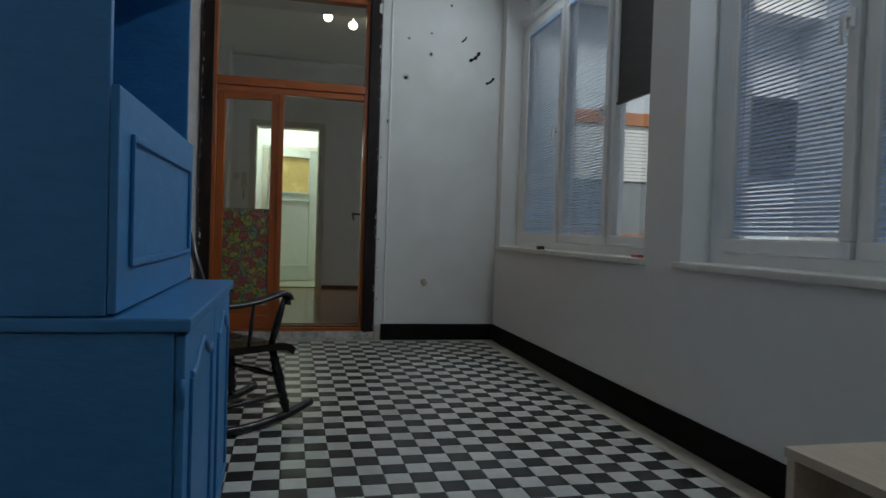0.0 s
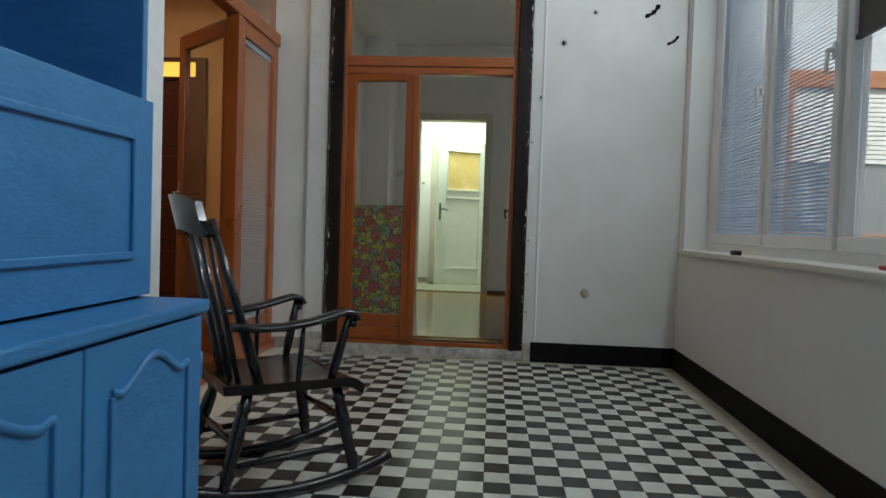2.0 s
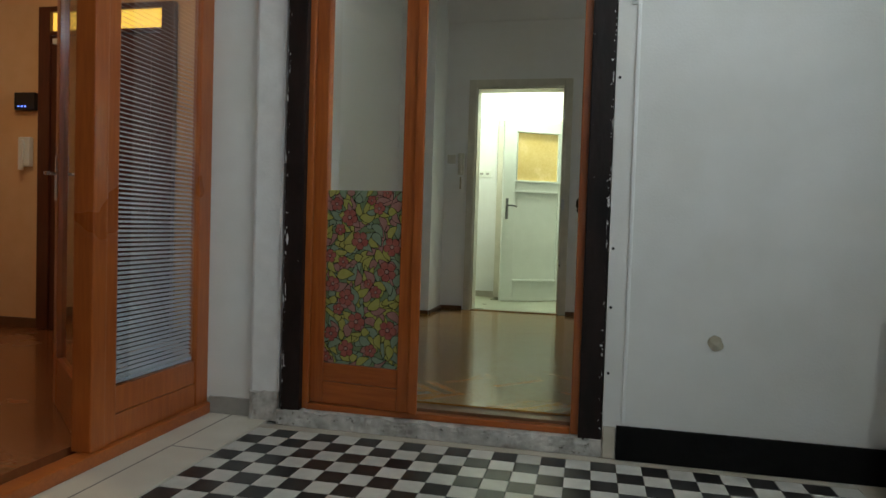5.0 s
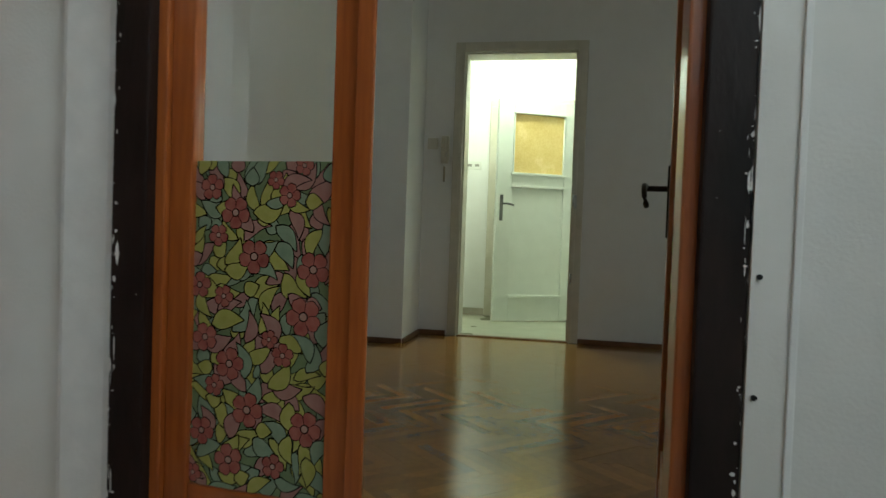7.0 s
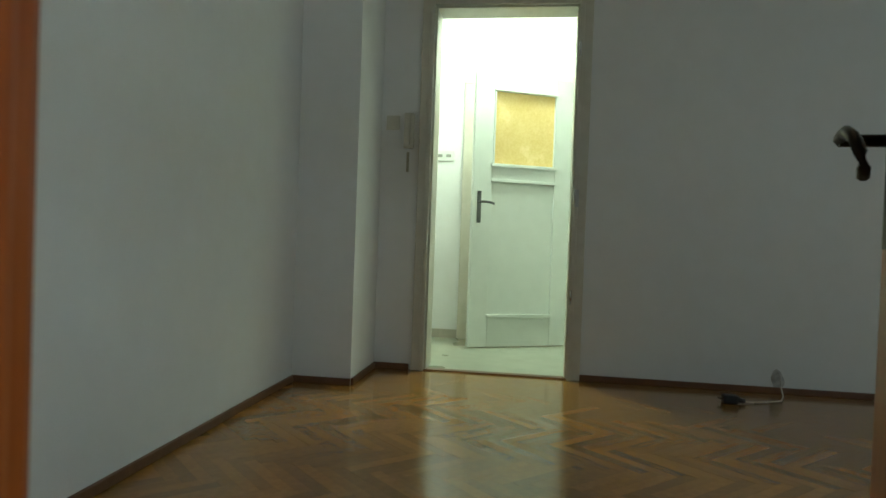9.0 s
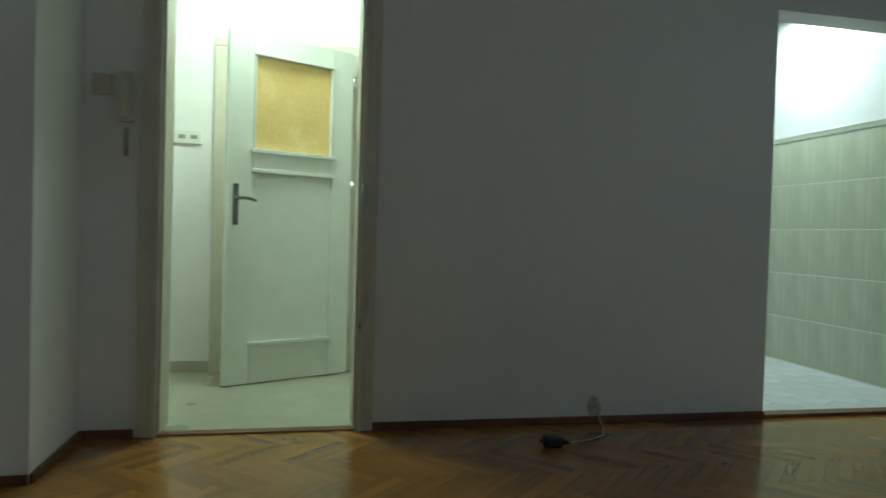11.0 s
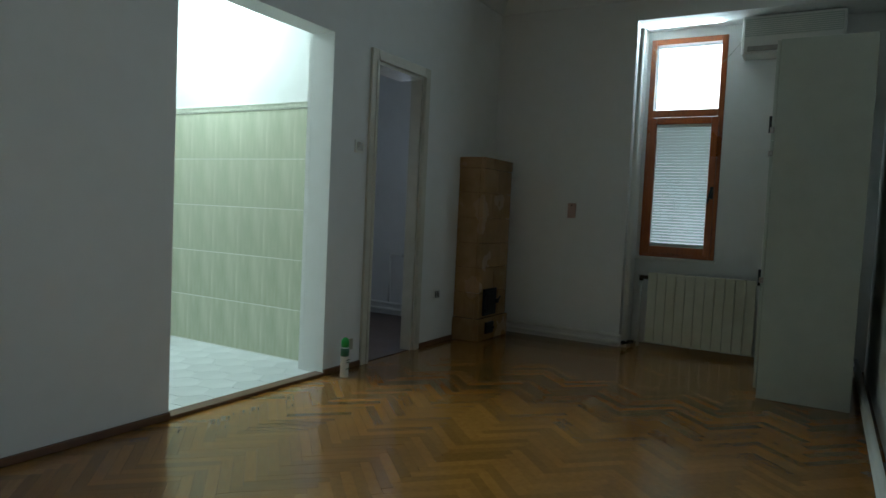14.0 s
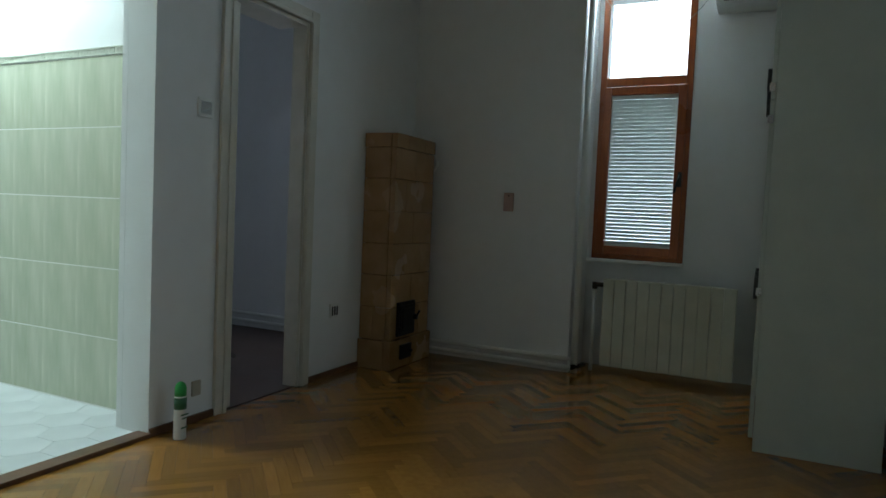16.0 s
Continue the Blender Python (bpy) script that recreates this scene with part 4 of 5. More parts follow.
part("moulding", boxes((0.125, 0.0405, 0.215, 0.645, 0.058, 0.238), bevel=0.004), WHITE_DOOR, wd)
hb = boxes((0.715, 0.0405, 0.90, 0.745, 0.047, 1.13), bevel=0.002)
rod(hb, (0.73, 0.045, 1.05), (0.73, 0.09, 1.05), 0.009)
sweep(hb, [(0.735, 0.088, 1.05), (0.70, 0.090, 1.052), (0.66, 0.090, 1.048), (0.63, 0.088, 1.038)], 0.014, 0.016)
part("door_handle", hb, OLD_STEEL, wd, "worn grey steel lever handle on a long plate")
for z in (0.25, 1.1, 1.75):
    part("hinge", rod(bmesh.new(), (-0.006, 0.044, z), (-0.006, 0.044, z + 0.09), 0.008), STEEL, wd)
so = thing("wall_socket", (0.80, 10.6, 1.52), "white double switch plate on the passage wall", "socket")
part("plate", boxes((-0.08, -0.012, 0, 0.08, -0.0005, 0.08), bevel=0.003), PLASTIC, so)
for k in (-0.035, 0.035):
    part("socket_insert", boxes((k - 0.02, -0.0145, 0.028, k + 0.02, -0.0125, 0.052), bevel=0.0008), GREY_STONE, so)

# ---- kitchen beyond the wide opening ----
structure("floor_kitchen_base", boxes((3.0, YN + 0.061, -0.1, 5.12, 12.2, F + 0.003)), K_FLOOR, "bed of the kitchen floor tiles", "floor")
structure("wall_kitchen_east", boxes((5.112, YN + 0.166, 0, 5.22, 12.2, 3.4)), WALL, "white kitchen wall above the tiles", "wall")
structure("wall_kitchen_north", boxes((3.0, 12.2, 0, 5.22, 12.3, 3.4)), WALL, "white kitchen wall", "wall")
structure("ceiling_kitchen", boxes((3.0, YN + 0.166, 2.9, 5.22, 12.3, 3.0)), CEIL, "white kitchen ceiling", "ceiling")
structure("wall_kitchen_return", boxes((4.946, YN + 0.167, 0, 5.112, YN + 0.20, 3.4)), WALL, "white return beside the opening", "wall")

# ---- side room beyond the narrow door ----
structure("floor_side_room", boxes((5.22, YN + 0.02, -0.1, XA, 12.2, F)), SHADED_PARQUET, "side room parquet coloured dark for the unlit room", "floor")
structure("wall_side_east", boxes((XA, YN + 0.166, 0, 7.6, 10.0, 3.4), (XA, 10.0, 0, 7.6, 10.22, 0.86), (XA, 10.0, 2.50, 7.6, 10.22, 3.4), (XA, 10.22, 0, 7.6, 12.2, 3.4)), WALL, "white side room wall with window", "wall")
structure("wall_side_north", boxes((5.22, 12.2, 0, 7.6, 12.3, 3.4)), WALL, "white side room wall", "wall")
structure("ceiling_side_room", boxes((5.22, YN + 0.166, 3.16, 7.6, 12.3, 3.3)), CEIL, "white side room ceiling", "ceiling")
pp = thing("heating_pipe", (7.16, 10.9, F), "white painted heating pipes along the wall", "pipe")
for z in (0.06, 0.12):
    part("pipe", rod(bmesh.new(), (0.02, -1.2, z), (0.02, 1.25, z), 0.013), PLASTIC, pp)
part("pipe", rod(bmesh.new(), (0.02, -0.54, 0.12), (0.02, -0.54, 0.60), 0.011), PLASTIC, pp)
part("pipe", rod(bmesh.new(), (0.02, -0.54, 0.60), (0.02, -0.85, 0.60), 0.011), PLASTIC, pp)
part("valve", rod(bmesh.new(), (0.02, -0.68, 0.60), (0.02, -0.73, 0.60), 0.02), STEEL, pp)

# ---- window of the long room ----
wn3 = thing("window_3", (XB + 0.01, (WY0 + WY1) / 2, WZ0), "varnished wooden window with white blind and clear toplight", "window", kind="structure")
hw, hh = (WY1 - WY0) / 2, WZ1 - WZ0
part("window_frame", boxes((-0.02, -hw, 0, 0.06, -hw + 0.045, hh), (-0.02, hw - 0.045, 0, 0.06, hw - 0.002, hh), (-0.02, -hw + 0.045, 0, 0.06, hw - 0.045, 0.04), (-0.02, -hw + 0.045, hh - 0.045, 0.06, hw - 0.045, hh), bevel=0.005), ORANGE_WOOD, wn3)
part("crossbar", boxes((-0.02, -hw + 0.045, 1.175, 0.06, hw - 0.045, 1.235), bevel=0.005), ORANGE_WOOD, wn3)
cs = part("casement", boxes((-0.035, -hw + 0.03, 0.03, 0.02, -hw + 0.085, 1.17), (-0.035, hw - 0.085, 0.03, 0.02, hw - 0.03, 1.17), (-0.035, -hw + 0.085, 0.03, 0.02, hw - 0.085, 0.09), (-0.035, -hw + 0.085, 1.115, 0.02, hw - 0.085, 1.17), bevel=0.005), ORANGE_WOOD, wn3)
g = part("pane", boxes((0.008, -hw + 0.083, 0.088, 0.014, hw - 0.083, 1.117)), CLEAR, cs)
g.visible_shadow = False
slatted(cs, -hw + 0.083, hw - 0.083, 0.088, 1.117, 0.0, 62, SLAT_DIM, 0.0246, 0.0125)
g = part("toplight_pane", boxes((0.008, -hw + 0.043, 1.233, 0.014, hw - 0.043, hh - 0.043)), CLEAR, wn3)
g.visible_shadow = False
hb = boxes((-0.045, -hw + 0.035, 0.50, -0.0355, -hw + 0.06, 0.60), bevel=0.002)
rod(hb, (-0.04, -hw + 0.047, 0.57), (-0.075, -hw + 0.047, 0.57), 0.007)
rod(hb, (-0.073, -hw + 0.047, 0.58), (-0.073, -hw + 0.075, 0.46), 0.008)
part("window_handle", hb, BLACK_PLASTIC, cs)
structure("window_sill_3", boxes((XB - 0.05, WY0 - 0.01, WZ0 - 0.025, XB + 0.0, 8.085, WZ0 - 0.002), bevel=0.004), SILL, "white window sill board", "sill")


# ---- furniture: blue dresser ----
dr = thing("dresser", (0.9, 1.96, 0.0), "blue painted wooden dresser with closed doors and open shelf", "dresser")
X, Y = 0.9, 1.96
y0, y1 = 1.455 - Y, 2.462 - Y
part("base_body", boxes((XL + 0.025 - X, y0 + 0.005, 0.0, 1.180 - X, y1 - 0.005, 0.715), bevel=0.004), BLUE, dr)
part("worktop", boxes((XL + 0.022 - X, y0 - 0.004, 0.717, 1.212 - X, y1 + 0.004, 0.745), bevel=0.006), BLUE, dr)
xf = 1.052 - X
part("upper_side", boxes((XL + 0.025 - X, y0 + 0.004, 0.747, xf, y0 + 0.026, 1.95), bevel=0.003), BLUE, dr)
part("upper_side", boxes((XL + 0.025 - X, y1 - 0.026, 0.747, xf, y1 - 0.004, 1.95), bevel=0.003), BLUE, dr)
part("back_board", boxes((XL + 0.025 - X, y0 + 0.026, 0.747, XL + 0.04 - X, y1 - 0.026, 1.95)), BLUE, dr)
for zz in (1.185, 1.70, 1.928):
    part("shelf", boxes((XL + 0.04 - X, y0 + 0.026, zz, xf, y1 - 0.026, zz + 0.022), bevel=0.002), BLUE, dr)
part("cornice", boxes((XL + 0.02 - X, y0 - 0.015, 1.952, xf + 0.03, y1 + 0.015, 1.99), bevel=0.01), BLUE, dr)
fl = part("drop_front", boxes((xf + 0.001, y0 + 0.006, 0.752, xf + 0.018, y1 - 0.006, 1.203), bevel=0.003), BLUE, dr)


def frame_moulding(x, a, b, c, d, w=0.016):
    return boxes((x, a, c, x + 0.009, a + w, d), (x, b - w, c, x + 0.009, b, d), (x, a + w, c, x + 0.009, b - w, c + w), (x, a + w, d - w, x + 0.009, b - w, d), bevel=0.003)


part("panel_moulding", frame_moulding(xf + 0.0185, y0 + 0.10, y1 - 0.085, 0.84, 1.12), BLUE, fl)
for a, b in ((y0 + 0.012, -0.004 + 0.04), (0.04 + 0.002, y1 - 0.012)):
    xd = 1.1805 - X
    d = part("door", boxes((xd, a, 0.06, xd + 0.020, b, 0.708), bevel=0.004), BLUE, dr)
    m, hw2 = (a + b) / 2, (b - a) / 2 - 0.075
    pts = []
    for k in range(25):
        u = -1 + 2 * k / 24
        s = abs(u)
        z = 0.612 if s > 0.86 else 0.606 + 0.052 * (0.5 + 0.5 * math.cos(math.pi * s / 0.86))
        pts.append((xd + 0.022, m + u * hw2, z))
    bm = bmesh.new()
    sweep(bm, pts, 0.012, 0.016)
    part("arched_moulding", bm, BLUE, d)
    part("side_moulding", boxes((xd + 0.0185, m - hw2 - 0.007, 0.12, xd + 0.028, m - hw2 + 0.007, 0.607), (xd + 0.0185, m + hw2 - 0.007, 0.12, xd + 0.028, m + hw2 + 0.007, 0.607), (xd + 0.0185, m - hw2 + 0.007, 0.12, xd + 0.028, m + hw2 - 0.007, 0.136), bevel=0.003), BLUE, d)
    for z in (0.14, 0.56):
        yy = a - 0.002 if a < -0.2 else b + 0.002
        part("hinge", rod(bmesh.new(), (xd + 0.016, yy, z), (xd + 0.016, yy, z + 0.06), 0.006), BLUE, d)
part("plinth", boxes((1.1805 - X, y0 + 0.01, 0.0, 1.19 - X, y1 - 0.01, 0.055), bevel=0.003), BLUE, dr)
vs = thing("candle_glass", (0.82, 2.17, 1.207), "cobalt blue ribbed glass cup on the dresser shelf", "cup")
bm = bmesh.new()
lathe(bm, (0, 0, 0.0005), (0, 0, 0.13), ((0, 0.046), (0.06, 0.052), (0.45, 0.05), (0.5, 0.054), (0.55, 0.05), (0.95, 0.053), (1, 0.054), (1, 0.047), (0.12, 0.044)), 24)
part("cup", bm, BLUE_DEEP, vs)


# ---- furniture: rocking chair ----
def rocking_chair(at, rz):
    c = thing("rocking_chair", at, "black lacquered wooden rocking chair with spindle back", "rocking chair", rz=rz)
    R = 1.15
    for side in (-1, 1):
        pts = [(R * math.sin(a), side * 0.228, R - R * math.cos(a) + 0.02) for a in [radians(-26 + 45 * k / 20) for k in range(21)]]
        bm = bmesh.new()
        sweep(bm, pts, 0.032, 0.038)
        part("runner", bm, CHAIR, c)
    turned = ((0, 0.017), (0.12, 0.021), (0.16, 0.026), (0.2, 0.018), (0.24, 0.026), (0.29, 0.02), (0.5, 0.025), (0.68, 0.023), (0.74, 0.018), (0.79, 0.026), (0.83, 0.018), (1, 0.02))
    for side in (-1, 1):
        for fx, tx in ((0.228, 0.17), (-0.235, -0.14)):
            rz2 = R - math.sqrt(R * R - fx * fx) + 0.03
            bm = bmesh.new()
            lathe(bm, (fx, side * 0.228, rz2), (tx, side * 0.172, 0.375), turned, 12)
            part("leg", bm, CHAIR, c)
        bm = bmesh.new()
        lathe(bm, (0.225, side * 0.218, 0.14), (-0.215, side * 0.218, 0.13), ((0, 0.009), (0.5, 0.014), (1, 0.009)), 10)
        part("stretcher", bm, CHAIR, c)
    for x, z in ((0.215, 0.22), (-0.20, 0.2)):
        bm = bmesh.new()
        lathe(bm, (x, -0.21, z), (x, 0.21, z), ((0, 0.009), (0.3, 0.012), (0.5, 0.017), (0.7, 0.012), (1, 0.009)), 10)
        part("stretcher", bm, CHAIR, c)
    bm = bmesh.new()
    nx, ny = 14, 12
    def top(u, v):
        x = -0.235 + 0.49 * u
        w = 0.212 + 0.04 * u - 0.06 * max(0, 0.25 - u)
        y = (v * 2 - 1) * w
        dish = -0.014 * (1 - (2 * v - 1) ** 4) * min(1, u * 4) * (1 if u < 0.75 else max(0, (1 - u) / 0.25))
        roll = -0.03 * max(0, (u - 0.86) / 0.14) ** 2
        return x, y, 0.392 + dish + roll
    up = [[bm.verts.new(top(i / nx, j / ny)) for j in range(ny + 1)] for i in range(nx + 1)]
    dn = [[bm.verts.new((v.co.x * 0.97, v.co.y * 0.97, v.co.z - 0.034)) for v in row] for row in up]
    for i in range(nx):
        for j in range(ny):
            bm.faces.new((up[i][j], up[i + 1][j], up[i + 1][j + 1], up[i][j + 1])).smooth = True
            bm.faces.new((dn[i][j], dn[i][j + 1], dn[i + 1][j + 1], dn[i + 1][j]))
    for i in range(nx):
        bm.faces.new((up[i][0], dn[i][0], dn[i + 1][0], up[i + 1][0])), bm.faces.new((up[i][ny], up[i + 1][ny], dn[i + 1][ny], dn[i][ny]))
    for j in range(ny):
        bm.faces.new((up[0][j], up[0][j + 1], dn[0][j + 1], dn[0][j])), bm.faces.new((up[nx][j], dn[nx][j], dn[nx][j + 1], up[nx][j + 1]))
    part("seat", bm, CHAIR_SEAT, c, "dark worn dished seat")
    # back posts and spindles lean backwards
    xb, xt, zt = -0.13, -0.275, 0.935
    for side in (-1, 1):
        bm = bmesh.new()
        lathe(bm, (xb + 0.02, side * 0.185, 0.38), (xt, side * 0.168, zt), ((0, 0.016), (0.2, 0.019), (0.5, 0.017), (1, 0.012)), 10)
        part("back_post", bm, CHAIR, c)
    for k in range(5):
        y = -0.14 + 0.07 * k
        bm = bmesh.new()
        lathe(bm, (xb - 0.03 - 0.01 * (2 - abs(k - 2)), y * 0.85  , 0.38), (xt - 0.02 * (2 - abs(k - 2)) / 2, y * 0.95, zt - 0.05), ((0, 0.009), (0.4, 0.012), (1, 0.007)), 8)
        part("spindle", bm, CHAIR, c)
    bm = bmesh.new()
    n = 18
    rows = []
    for i in range(n + 1):
        v = -1 + 2 * i / n
        y, x = 0.185 * v, xt + 0.0 - 0.05 * (1 - v * v)
        ztop = 1.013 - 0.035 * abs(v) ** 3 - (0.05 if abs(v) > 0.97 else 0)
        zlow = 0.885 + 0.012 * math.cos(v * math.pi) + (0.015 if abs(v) > 0.97 else 0)
        rows.append([bm.verts.new(q) for q in ((x + 0.012, y, zlow), (x - 0.012, y, zlow), (x - 0.042, y, ztop), (x - 0.018, y, ztop))])
    for a, b in zip(rows, rows[1:]):
        for k in range(4):
            bm.faces.new((a[k], a[(k + 1) % 4], b[(k + 1) % 4], b[k]))
    bm.faces.new(rows[0][::-1]), bm.faces.new(rows[-1])
    part("crest_rail", bm, CHAIR, c, "wide curved black headrest board")
    for side in (-1, 1):
        pts = [(-0.215, side * 0.20, 0.585), (-0.14, side * 0.218, 0.580), (-0.05, side * 0.235, 0.582), (0.04, side * 0.245, 0.595), (0.12, side * 0.25, 0.615), (0.165, side * 0.25, 0.627), (0.20, side * 0.25, 0.618), (0.212, side * 0.25, 0.597), (0.20, side * 0.25, 0.582), (0.182, side * 0.25, 0.59)]
        bm = bmesh.new()
        sweep(bm, pts, 0.05, 0.026)
        part("armrest", bm, CHAIR, c, "scrolled armrest")
        bm = bmesh.new()
        lathe(bm, (0.13, side * 0.222, 0.375), (0.185, side * 0.248, 0.615), ((0, 0.012), (0.3, 0.018), (0.7, 0.016), (1, 0.011)), 10)
        part("arm_support", bm, CHAIR, c)
        bm = bmesh.new()
        lathe(bm, (0.01, side * 0.222, 0.375), (0.02, side * 0.242, 0.585), ((0, 0.008), (0.5, 0.010), (1, 0.007)), 8)
        part("arm_spindle", bm, CHAIR, c)
    return c


rocking_chair((1.085, 3.315, 0.0), 38)

# ---- bench ----
be = thing("low_bench", (2.86, 0.9, 0.0), "low pale-oak laminate bench under the window", "bench")
part("top", boxes((-0.29, -0.5, 0.425, 0.285, 0.5, 0.45), bevel=0.002), BENCH, be)
part("side_panel", boxes((-0.285, 0.47, 0.0, 0.28, 0.495, 0.424), bevel=0.002), BENCH, be)
part("side_panel", boxes((-0.285, -0.495, 0.0, 0.28, -0.47, 0.424), bevel=0.002), BENCH, be)
part("back_panel", boxes((0.255, -0.469, 0.05, 0.275, 0.469, 0.424)), BENCH, be)

# ---- small things in the sunroom ----
cl = thing("window_catch", (3.16, 4.56, 0.835), "small black clip on the window sill", "clip")
part("body", boxes((-0.02, -0.03, 0.0, 0.02, 0.03, 0.025), bevel=0.004), BLACK_PLASTIC, cl)
rd = thing("red_marker", (3.20, 3.28, 0.835), "small red plastic stick on the window sill", "marker")
part("stick", rod(bmesh.new(), (0, -0.1, 0.008), (0.01, 0.05, 0.008), 0.008), RED, rd)


def star_sticker(x, z, r):
    bm = bmesh.new()
    pts = [(r * (1 if k % 2 == 0 else 0.28) * math.cos(k * math.pi / 8 + 0.2), r * (1 if k % 2 == 0 else 0.28) * math.sin(k * math.pi / 8 + 0.2)) for k in range(16)]
    prism(bm, pts, "y", -0.002, -0.0005)
    ob = solid("spider_sticker", bm, STICKER, "small black star-shaped sticker on the white wall", "sticker", "wall stickers")
    ob.location = (x, YE, z)


def bat_sticker(x, z, s, tilt):
    up = [(-1.0, 0.15), (-0.72, 0.42), (-0.4, 0.28), (-0.16, 0.12), (-0.1, 0.34), (0, 0.2), (0.1, 0.34), (0.16, 0.12), (0.4, 0.28), (0.72, 0.42), (1.0, 0.15)]
    low = [(0.8, 0.02), (0.6, -0.12), (0.45, 0.0), (0.25, -0.16), (0.1, -0.12), (0, -0.3), (-0.1, -0.12), (-0.25, -0.16), (-0.45, 0.0), (-0.6, -0.12), (-0.8, 0.02)]
    ca, sa = math.cos(radians(tilt)), math.sin(radians(tilt))
    bm = bmesh.new()
    prism(bm, [(s * (a * ca - b * sa), s * (a * sa + b * ca)) for a, b in up + low], "y", -0.002, -0.0005)
    ob = solid("bat_sticker", bm, STICKER, "small black bat-shaped sticker on the white wall", "sticker", "wall stickers")
    ob.location = (x, YE, z)


for x, z, r in ((2.32, 2.242, 0.036), (2.53, 2.455, 0.026), (2.335, 2.575, 0.018), (2.53, 2.635, 0.015), (2.70, 2.885, 0.018)):
    star_sticker(x, z, r)
for x, z, s, tilt in ((2.926, 2.458, 0.07, 42), (3.07, 2.262, 0.052, 38), (2.825, 2.605, 0.036, 50)):
    bat_sticker(x, z, s, tilt)
st = thing("wall_plug", (2.533, YE, 0.50), "lump of yellowed putty on the wall", "putty")
bm = bmesh.new()
bmesh.ops.create_icosphere(bm, subdivisions=3, radius=0.03)
for v in bm.verts:
    v.co *= 1 + 0.35 * noise.noise(v.co * 40)
    v.co.y *= 0.35
part("lump", bm, STUB, st)
for z in (0.86, 0.35, 1.55, 0.62):
    nail = solid("nail", rod(bmesh.new(), (2.125, YE - 0.006, z), (2.125, YE + 0.001, z), 0.006, 8), IRON, "rusty nail in the wall beside the door", "nail", "nails")
hk = thing("wall_hook", (2.175, YE, 1.86), "small metal catch on the wall edge", "hook")
part("plate", boxes((-0.014, -0.006, -0.02, 0.014, -0.0005, 0.02), bevel=0.002), STEEL, hk)
part("pin", rod(bmesh.new(), (0, -0.006, 0), (0.0, -0.02, 0.004), 0.006, 8), IRON, hk)
al = thing("door_sensor", (2.10, 5.69, 2.80), "small white sensor on the door frame", "sensor")
part("body", boxes((-0.02, -0.02, -0.04, 0.02, -0.0005, 0.04), bevel=0.004), PLASTIC, al)

# ceiling lamp of the long room
lp = thing("ceiling_lamp", (1.835, 6.91, CEIL_R), "ceiling lamp with two lit round bulbs", "lamp")
part("rail", boxes((-0.2, -0.03, -0.035, 0.2, 0.03, -0.001), bevel=0.006), STEEL, lp)
for dx, dy in ((-0.13, -0.09), (0.135, 0.10)):
    arm = part("arm", rod(bmesh.new(), (dx, 0, -0.03), (dx, dy, -0.09), 0.01), STEEL, lp)
    bm = bmesh.new()
    bmesh.ops.create_uvsphere(bm, u_segments=16, v_segments=10, radius=0.045)
    for v in bm.verts:
        v.co += Vector((dx, dy, -0.12))
    part("bulb", bm, BULB, lp)

# ---- things in the long room ----
sv = thing("tile_stove", (6.885, 9.20, F), "tall tan glazed tile stove in the corner", "stove")
part("core", boxes((-0.285, -0.10, 0.0, 0.20, 0.09, 1.47)), STOVE, sv)
rows_z = [0.0, 0.185, 0.395, 0.6, 0.80, 1.005, 1.21, 1.405, 1.495]
for i, (z0, z1) in enumerate(zip(rows_z, rows_z[1:])):
    g = 0.016 if i == 0 else (0.007 if i == 7 else 0.0)
    cuts = [-0.318 - g, -0.06, 0.21 + g] if i % 2 == 0 else [-0.318, -0.17, 0.06, 0.21]
    for a, b in zip(cuts, cuts[1:]):
        part("stove_tile", boxes((a + 0.001, -0.135 - g, z0 + 0.001, b - 0.001, -0.1005, z1 - 0.001), bevel=0.005), STOVE, sv)
    depth = [-0.0995, 0.092] if i != 1 else [-0.0995, 0.0, 0.092]
    for a, b in zip(depth, depth[1:]):
        part("stove_tile", boxes((-0.32 - g, a + 0.001, z0 + 0.001, -0.2855, b - 0.001, z1 - 0.001), bevel=0.005), STOVE, sv)
part("stove_top", boxes((-0.30, -0.115, 1.4705, 0.19, 0.085, 1.49)), STOVE, sv)
fd = part("fire_door", boxes((-0.245, -0.155, 0.205, -0.02, -0.1355, 0.425), bevel=0.006), IRON, sv, "black cast-iron fire door")
part("door_relief", boxes((-0.205, -0.166, 0.245, -0.07, -0.1555, 0.385), (-0.225, -0.161, 0.225, -0.05, -0.1555, 0.405), bevel=0.004), IRON, fd)
lt = boxes((-0.06, -0.185, 0.30, -0.03, -0.1555, 0.335), bevel=0.004)
rod(lt, (-0.045, -0.18, 0.32), (-0.045, -0.20, 0.36), 0.007)
part("latch", lt, IRON, fd)
for z in (0.24, 0.37):
    part("hinge", rod(bmesh.new(), (-0.24, -0.16, z), (-0.24, -0.16, z + 0.03), 0.009), IRON, fd)
ad = part("ash_door", boxes((-0.215, -0.168, 0.055, -0.075, -0.1515, 0.15), bevel=0.005), IRON, sv, "small black ash door")
part("knob", rod(bmesh.new(), (-0.10, -0.169, 0.10), (-0.10, -0.185, 0.10), 0.01, 10), IRON, ad)
fp = thing("flue_cover", (7.195, 9.16, 1.48), "white round flue cover on the wall", "flue cover")
part("disc", rod(bmesh.new(), (0.024, 0, 0), (-0.02, 0, 0), 0.07, 20), PLASTIC, fp)

